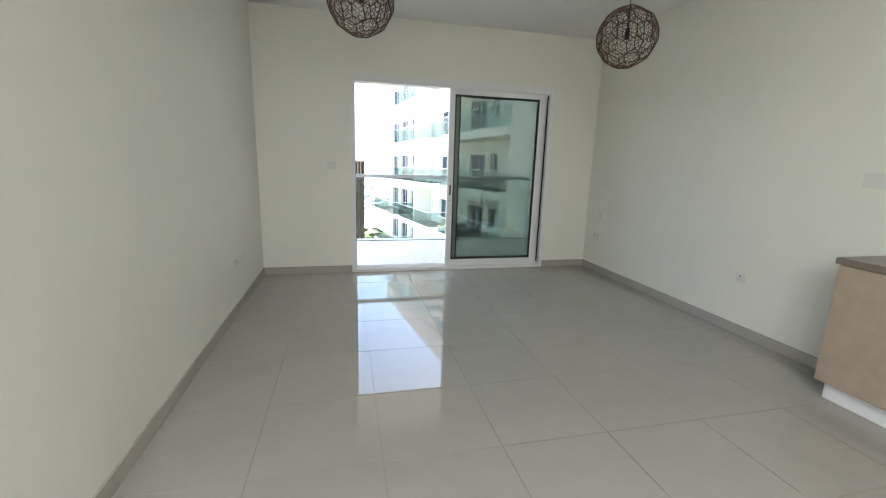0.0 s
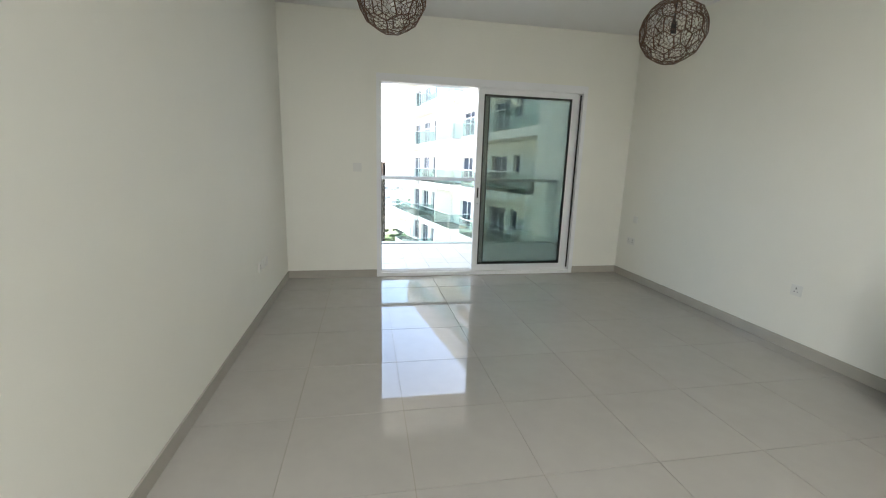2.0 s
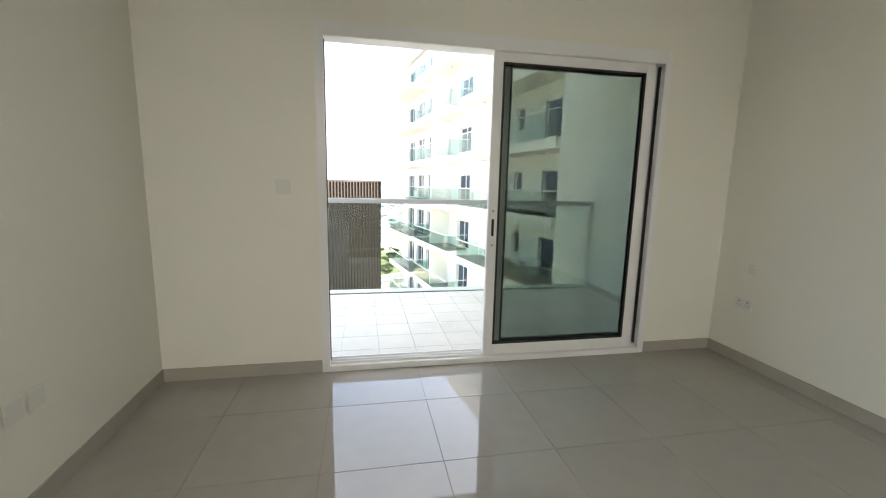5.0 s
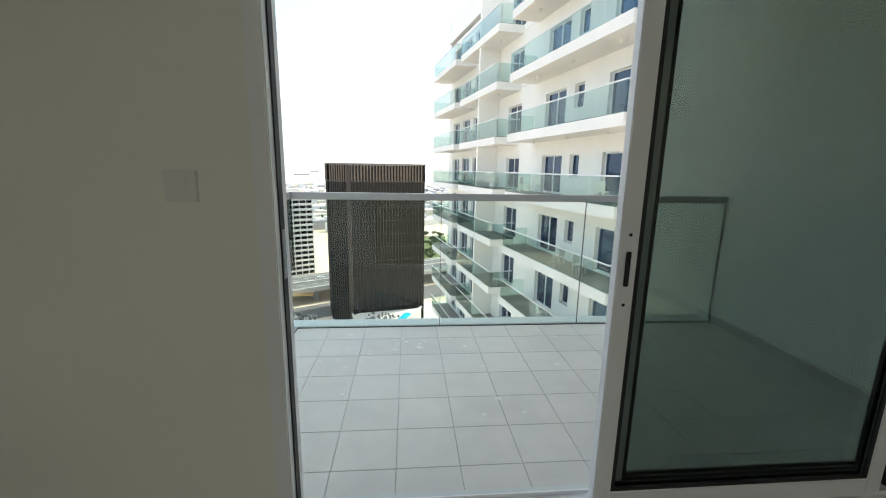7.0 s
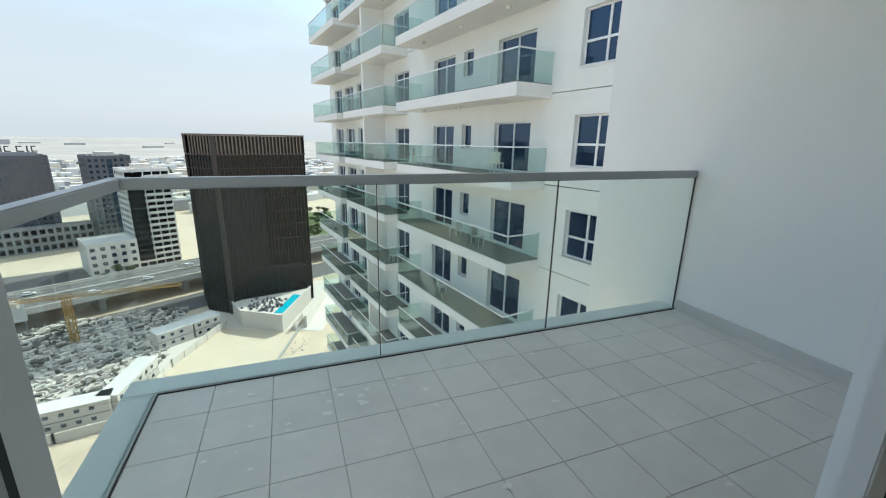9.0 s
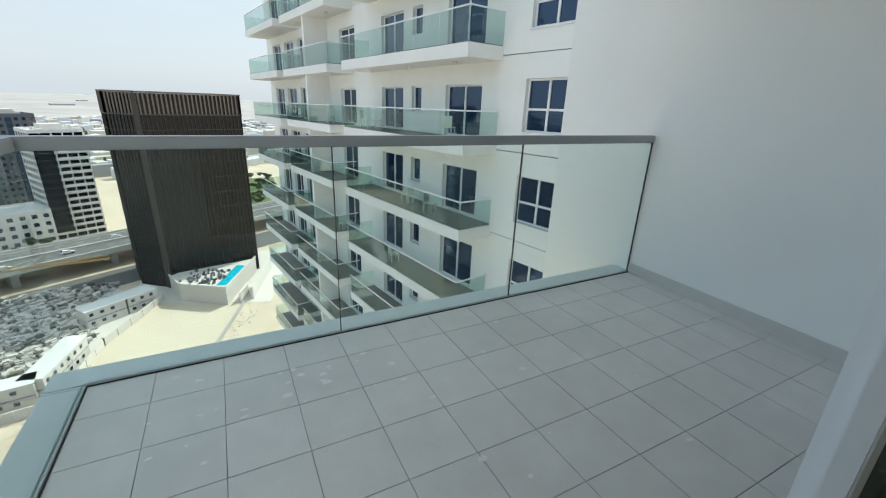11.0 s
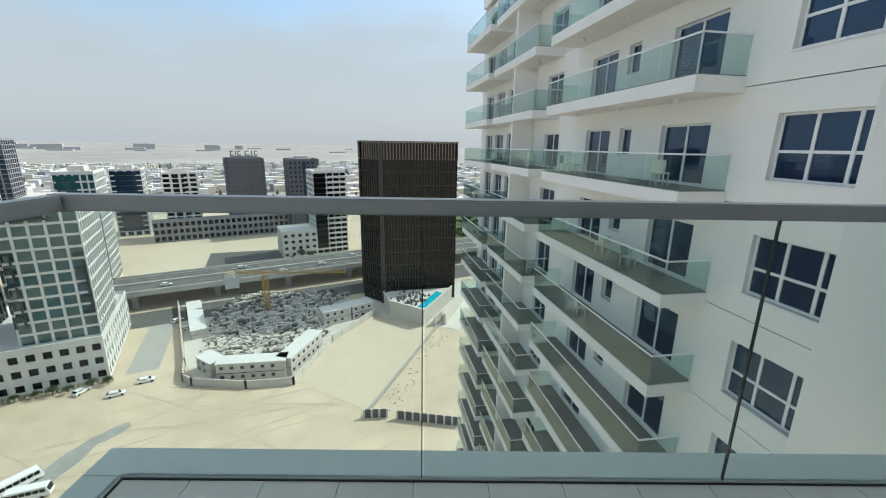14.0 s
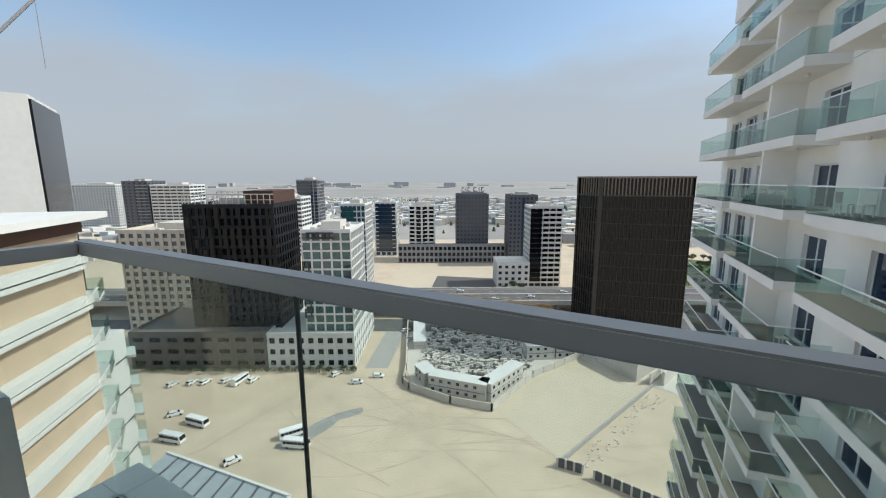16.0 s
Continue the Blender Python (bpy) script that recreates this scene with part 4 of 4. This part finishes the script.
def vehicle(kind):
    car = kind == "car"
    v = holder(kind if car else "minibus", "white parked car on the sand" if car else "white parked minibus on the sand", "car" if car else "bus", group="parked " + kind)
    L, half = (4.6, 0.9) if car else (7.4, 1.08)
    body = Solid()
    if car:
        profile_body(body, [(-2.3, 0.35), (2.3, 0.35), (2.3, 0.8), (1.3, 0.98), (0.6, 1.5), (-1.5, 1.55), (-2.2, 1.0)], half)
    else:
        profile_body(body, [(-3.7, 0.4), (3.7, 0.4), (3.7, 1.2), (3.3, 2.6), (-3.6, 2.7), (-3.7, 1.2)], half, 0.08)
    put("body", body, CAR_WHITE, v, 0.04)
    g = Solid()
    if car:
        for sgn in (-1, 1):
            g.box(-1.5, 0.7, sgn * (half - 0.1) - 0.035, sgn * (half - 0.1) + 0.035, 1.05, 1.42)
        g.beam((1.28, 0, 1.02), (0.68, 0, 1.45), 1.4, 0.06)
        g.beam((-1.62, 0, 1.48), (-2.12, 0, 1.08), 1.4, 0.06)
    else:
        for sgn in (-1, 1):
            for i in range(6):
                g.box(-3.4 + i * 1.1, -2.45 + i * 1.1, sgn * (half - 0.01) - 0.03, sgn * (half - 0.01) + 0.03, 1.45, 2.25)
        g.beam((3.68, 0, 1.35), (3.38, 0, 2.4), 1.8, 0.06)
    put("window", g, BLACK_GLAZE, v)
    for x in (-L * 0.31, L * 0.31):
        for sgn in (-1, 1):
            put("wheel", Solid().tube((x, sgn * (half - 0.22), 0.34), (x, sgn * (half + 0.01), 0.34), 0.34, 0.34, 14), TYRE, v)
    return v


car0, bus0 = vehicle("car"), vehicle("bus")
CARS = [(-128.2, 64.2, 60), (-92.4, 59.1, 70), (-91.8, 107.2, 35), (-102.8, 108.4, 80), (-148.6, 74.3, 100), (-144, 78.5, 105), (-134.5, 85.5, 100), (-126.2, 90.5, 98), (-131, 88, 98), (-140, 81, 105),
        (-97, 151, 60), (-88, 114.5, 30), (-105, 158, 70)]
BUSES = [(-117, 64.6, 10), (-115.3, 56.5, 15), (-87.6, 74.6, 60), (-82.7, 71.6, 22), (-129.5, 87.5, 105)]
for thing, rows in ((car0, CARS), (bus0, BUSES)):
    for i, (x, y, a) in enumerate(rows):
        m = pose(x, y, GZ, 0, 0, a)
        if i:
            copy_thing(thing, m)
        else:
            thing.matrix_basis = m
for a, b in ((-90, 213), (-60, 217), (-20, 215), (12, 229), (50, 217), (70, 226), (-140, 228), (-180, 214), (30, 213)):
    p = GRID @ Vector((a, b, 8.06))
    copy_thing(car0, pose(*p, 0, 0, 29))


# ---- planting ----
def leaf_cloud(s_, rng, cx, cy, cz, r, n, size):
    for i in range(n):
        d = Vector((rng.gauss(0, 1), rng.gauss(0, 1), rng.gauss(0, 0.8))).normalized() * r * rng.uniform(0.35, 1.0) ** 0.6
        c = Vector((cx, cy, cz)) + d
        m = Matrix.Translation(c) @ Euler((rng.uniform(0, 6), rng.uniform(0, 6), rng.uniform(0, 6))).to_matrix().to_4x4()
        b = len(s_.v)
        for q in ((-size, 0, 0), (0, -size * 0.5, 0.1), (size, 0, 0), (0, size * 0.5, 0.1)):
            s_.v.append(tuple(m @ Vector(q)))
        s_.f.append((b, b + 1, b + 2, b + 3))


def tree(seed):
    rng = random.Random(seed)
    t = holder("tree", "small leafy green street tree", "tree", group="street trees")
    tr, lf = Solid().tube((0, 0, 0), (0.1, 0, 2.2), 0.16, 0.11, 8), Solid()
    for i in range(6):
        a = i * 1.05 + rng.uniform(-0.3, 0.3)
        e = (math.cos(a) * 1.5, math.sin(a) * 1.5, rng.uniform(3.2, 4.4))
        tr.tube((0.1, 0, 2.1), e, 0.08, 0.03, 6)
        leaf_cloud(lf, rng, *e, rng.uniform(0.8, 1.3), 110, 0.22)
    leaf_cloud(lf, rng, 0, 0, 4.3, 1.3, 140, 0.22)
    put("trunk", tr, BARK, t)
    put("foliage", lf, LEAF, t)
    return t


rng1 = random.Random(21)
tree0 = tree(5)
spots = [GRID @ Vector((a + rng1.uniform(-1, 1), 146.5 + rng1.uniform(-1, 1), 0)) for a in range(-112, -30, 4)]
spots += [Vector((rng1.uniform(11, 36), rng1.uniform(295, 420), GZ)) for _ in range(45)]
spots += [GRID @ Vector((rng1.uniform(40, 60), rng1.uniform(240, 262), 0)) for _ in range(6)]
for i, p in enumerate(spots):
    s1 = rng1.uniform(0.6, 1.0) if i < 21 else rng1.uniform(1.2, 1.9)
    m = pose(p.x, p.y, GZ, 0, 0, rng1.uniform(0, 360)) @ Matrix.Diagonal((s1, s1, s1, 1))
    if i:
        copy_thing(tree0, m)
    else:
        tree0.matrix_basis = m
hedge = Solid()
for i in range(70):
    p = GRID @ Vector((-112 + i * 1.17, 147.8, 0))
    leaf_cloud(hedge, rng1, p.x, p.y, GZ + 0.7, 1.0, 36, 0.25)
tagged(put("hedge", hedge, LEAF), "low scruffy green hedge before the podiums", "hedge", kind="stuff")


# ---- far low-rise city ----
def far_city():
    rng = random.Random(5)
    for nm, mat, n in (("far_houses", OFF_WHITE, 1500), ("far_villas", CREAM, 900), ("far_blocks", GREY_MID, 500)):
        s_ = Solid()
        for i in range(n):
            b, a = 430 + 900 * rng.random() ** 1.3, rng.uniform(-1100, 700)
            if b < 620 and -170 < a < 120:
                continue
            p = GRID @ Vector((a, b, 0))
            w_, d_, h = rng.uniform(7, 20), rng.uniform(7, 20), rng.uniform(4, 11)
            s_.box(-w_ / 2, w_ / 2, -d_ / 2, d_ / 2, 0, h, pose(p.x, p.y, GZ, 0, 0, 29))
        tagged(put(nm, s_, mat), "distant pale low-rise houses on the plain", "houses", kind="stuff")
    sk_ = Solid()
    for i in range(40):
        a, b = rng.uniform(-2200, 1500), rng.uniform(2300, 3200)
        p = GRID @ Vector((a, b, 0))
        w_ = rng.uniform(20, 60)
        sk_.box(-w_, w_, -20, 20, 0, rng.uniform(10, 34) if rng.random() < 0.3 else 7, pose(p.x, p.y, GZ, 0, 0, 29))
    # distance haze is mixed into the grey of these far blocks
    tagged(put("skyline", sk_, material("haze_grey_skyline", (0.44, 0.43, 0.43), 0.9)), "hazy distant skyline on the horizon", "skyline", kind="stuff")
    tr = Solid()
    for i in range(900):
        a, b = rng.uniform(-1100, 700), rng.uniform(420, 1300)
        p = GRID @ Vector((a, b, 0))
        r = rng.uniform(1.5, 4)
        tr.tube((p.x, p.y, GZ), (p.x, p.y, GZ + r * 2.2), r, r * 0.3, 6)
    tagged(put("far_trees", tr, LEAF), "distant dark green scattered trees", "trees", kind="stuff")


far_city()
sheet("ground_far_road", [(-1500, 640), (1200, 640), (1200, 662), (-1500, 662)], 0.2, ASPHALT, "distant grey highway", True)
# scrub colour greyed and lightened in place of distance haze
sheet("ground_far_green", [(-6000, 480), (6000, 480), (6000, 6000), (-6000, 6000)], 0.12, material("hazed_scrub_plain", (0.40, 0.37, 0.34), 0.95, vary=0.3, tone=(0.24, 0.235, 0.22), scale=0.012, coarse=0.0025), "distant scrubby plain", True)


# ---- marks on the sand ----
def ground_marks():
    rng = random.Random(31)
    tr = bpy.data.meshes.new("tyre_tracks")
    v, f = [], []
    for i in range(64):
        x, y = rng.uniform(-110, -5), rng.uniform(48, 112)
        a, bend, n = rng.uniform(-0.3, 0.9), rng.uniform(-0.06, 0.06), 14
        w_ = rng.uniform(0.12, 0.3)
        for k in range(n):
            b = len(v)
            v += [(x - math.sin(a) * w_, y + math.cos(a) * w_, GZ + 0.02 + i * 0.0004), (x + math.sin(a) * w_, y - math.cos(a) * w_, GZ + 0.02 + i * 0.0004)]
            if k:
                f.append((b - 2, b - 1, b + 1, b))
            x, y, a = x + math.cos(a) * 2.2, y + math.sin(a) * 2.2, a + bend + rng.uniform(-0.03, 0.03)
    tr.from_pydata(v, [], f)
    tr.materials.append(material("churned_sand", (0.52, 0.43, 0.315), 0.95, vary=0.2, scale=0.5))
    tagged(new("tyre_tracks", tr), "faint tyre tracks across the sand", "tracks", kind="stuff")
    pm, v, f = bpy.data.meshes.new("wet_patch"), [], []
    damp = material("damp_grey_sand", (0.36, 0.355, 0.33), 0.9, vary=0.3, scale=0.4)
    for cx, cy, rx, ry, rot in ((-84, 81, 9, 2.8, 1.5), (-81, 91, 5, 2.0, 1.1), (-85, 71, 4, 2.2, 0.4)):
        b, n = len(v), 26
        for k in range(n):
            q = 2 * math.pi * k / n
            zz = GZ + 0.045 + 0.008 * (b // (n + 1))
            r = rng.uniform(0.85, 1.1)
            x, y = rx * r * math.cos(q), ry * r * math.sin(q)
            v.append((cx + x * math.cos(rot) - y * math.sin(rot), cy + x * math.sin(rot) + y * math.cos(rot), zz))
        v.append((cx, cy, zz))
        f += [(b + n, b + k, b + (k + 1) % n) for k in range(n)]
    pm.from_pydata(v, [], f)
    pm.materials.append(damp)
    tagged(new("damp_patch", pm), "damp grey patches on the sand", "stain", kind="stuff")


ground_marks()


# ---- chairs on neighbouring balconies ----
def chair():
    c = holder("balcony_chair", "white plastic chair on a balcony", "chair", group="balcony chairs")
    put("seat", Solid().box(-0.24, 0.24, -0.24, 0.24, 0.41, 0.45), PLASTIC, c, 0.01)
    put("backrest", Solid().box(-0.24, 0.24, 0.2, 0.24, 0.45, 0.88), PLASTIC, c, 0.01)
    leg = Solid().tube((0, 0, 0), (0, 0, 0.41), 0.025, 0.03, 8).mesh("leg", PLASTIC)
    for x in (-0.2, 0.2):
        for y in (-0.2, 0.2):
            share("leg", leg, c, Matrix.Translation((x, y, 0)))
    return c


chair0 = chair()
for i, (x, y, k, a) in enumerate(((9.9, 23.2, 0, 40), (10.0, 22.2, 0, -70), (9.8, 15.6, 0, 120), (9.9, 16.9, -1, 20), (9.8, 20.0, -2, 80), (10.0, 27.0, -2, 10), (10.0, 19.0, -1, 200), (9.9, 28.0, 0, 150))):
    m = TOWER @ pose(x, y, FLOOR_Z + STOREY * k + 0.02 - 0.0115 * (y - 16), 0, 0, a)
    if i:
        copy_thing(chair0, m)
    else:
        chair0.matrix_basis = m


# ---- the wing to the west ----
def west_wing():
    p, q = Vector((-20.0, -4.6)), Vector((-37.8, 16.1))
    d = q - p
    L = d.length
    a = math.degrees(math.atan2(d.y, d.x))
    w_ = holder("west_wing", "tan rendered wing with white slab edges and glass corner balconies", "building", pose(p.x, p.y, GZ, 0, 0, a))
    top = 69.2
    put("wall", Solid().box(0, L, 0.6, 14, 0, top), TAN_WALL, w_)
    put("roof", Solid().box(-1, L + 1.5, -0.9, 15, top + 1.0, top + 1.5), OFF_WHITE, w_)
    put("roof_edge", Solid().box(0, L, 0.2, 14, top, top + 1.0), RUST, w_)
    sl, gl, br = Solid(), Solid(), Solid()
    for i in range(20):
        z = top - 2.3 - i * 3.3
        sl.box(0, L - 0.6, -0.25, 0.6, z, z + 0.55).box(0, L - 0.6, -0.1, 0.6, z - 0.5, z - 0.15)
        sl.prism([(L - 0.6, -0.6), (L + 2.2, 0.5), (L + 2.2, 2.6), (L - 0.6, 2.6)], z, z + 0.3)
        gl.beam((L - 0.6, -0.6, z + 0.85), (L + 2.2, 0.5, z + 0.85), 0.03, 1.1).beam((L + 2.2, 0.5, z + 0.85), (L + 2.2, 2.6, z + 0.85), 0.03, 1.1)
        br.beam((L - 2.4, -0.2, z), (L - 0.6, -0.6, z + 1.2), 0.12)
    put("slab_edge", sl, OFF_WHITE, w_)
    tagged(put("balustrade", gl, FAR_GLASS, w_), kind="stuff")
    put("brace", br, OFF_WHITE, w_)
    # lower pale block beyond
    put("lower_block", Solid().box(L + 0.2, L + 9, 3, 14, 0, 58), OFF_WHITE, w_)
    jn, sl2, gl2 = Solid(), Solid(), Solid()
    for i in range(16):
        z = 55 - i * 3.3
        jn.box(L + 0.3, L + 9.05, 2.94, 2.996, z, z + 0.12)
        sl2.prism([(L + 8.6, 2.0), (L + 11, 3.2), (L + 11, 6), (L + 8.6, 6)], z, z + 0.3)
        gl2.beam((L + 8.6, 2.0, z + 0.85), (L + 11, 3.2, z + 0.85), 0.03, 1.1).beam((L + 11, 3.2, z + 0.85), (L + 11, 6, z + 0.85), 0.03, 1.1)
    put("joint", jn, JOINT, w_)
    put("slab_edge", sl2, OFF_WHITE, w_)
    tagged(put("balustrade", gl2, FAR_GLASS, w_), kind="stuff")


west_wing()


def canopy_roof():
    a, b, c, d = Vector((-99, 47.4)), Vector((-62, 52)), Vector((-50, 26)), Vector((-88, 20))
    r = holder("podium_roof", "flat grey panelled podium roof with pale edge", "roof", pose(0, 0, GZ))
    put("panel", Solid().prism([tuple(p) for p in (a, d, c, b)], 0, 8.0), material("weathered_roof_panel", (0.36, 0.40, 0.42), 0.5, vary=0.2, scale=0.5), r)
    put("edge", Solid().beam((*a, 8.2), (*b, 8.2), 0.6, 0.5).beam((*b, 8.2), (*c, 8.2), 0.6, 0.5), OFF_WHITE, r)
    ribs = Solid()
    for i in range(1, 9):
        p, q = a.lerp(b, i / 9), d.lerp(c, i / 9)
        ribs.beam((*p, 8.05), (*q, 8.05), 0.45, 0.2)
    put("rib", ribs, GREY_DARK, r)


canopy_roof()


# ---- floor pieces ----
def tiles(parent, mat, xs, ys, z, name, gap):
    cache = {}
    for x0, x1 in zip(xs, xs[1:]):
        for y0, y1 in zip(ys, ys[1:]):
            key = (round(x1 - x0, 3), round(y1 - y0, 3))
            if key not in cache:
                s_ = Solid().box(gap, key[0] - gap, gap, key[1] - gap, -0.012, 0)
                cache[key] = s_.mesh(name, mat, 0.0012)
            share(name, cache[key], parent, Matrix.Translation((x0, y0, z)))


def cuts(lo, hi, start, pitch):
    n0 = math.ceil((lo - start) / pitch + 1e-6)
    c = [lo]
    k = n0
    while start + k * pitch < hi - 0.01:
        if start + k * pitch > lo + 0.01:
            c.append(start + k * pitch)
        k += 1
    return c + [hi]


tiles(floor, TILE, cuts(0, W, 0.535, 0.609), cuts(BACK, YD, -2.825, 0.604), 0.0, "tile", 0.0012)
tiles(balcony, BTILE, cuts(BX0, BX1, 1.175, 0.308), cuts(T, BY1, 1.36, 0.30), 0.0, "tile", 0.0011)
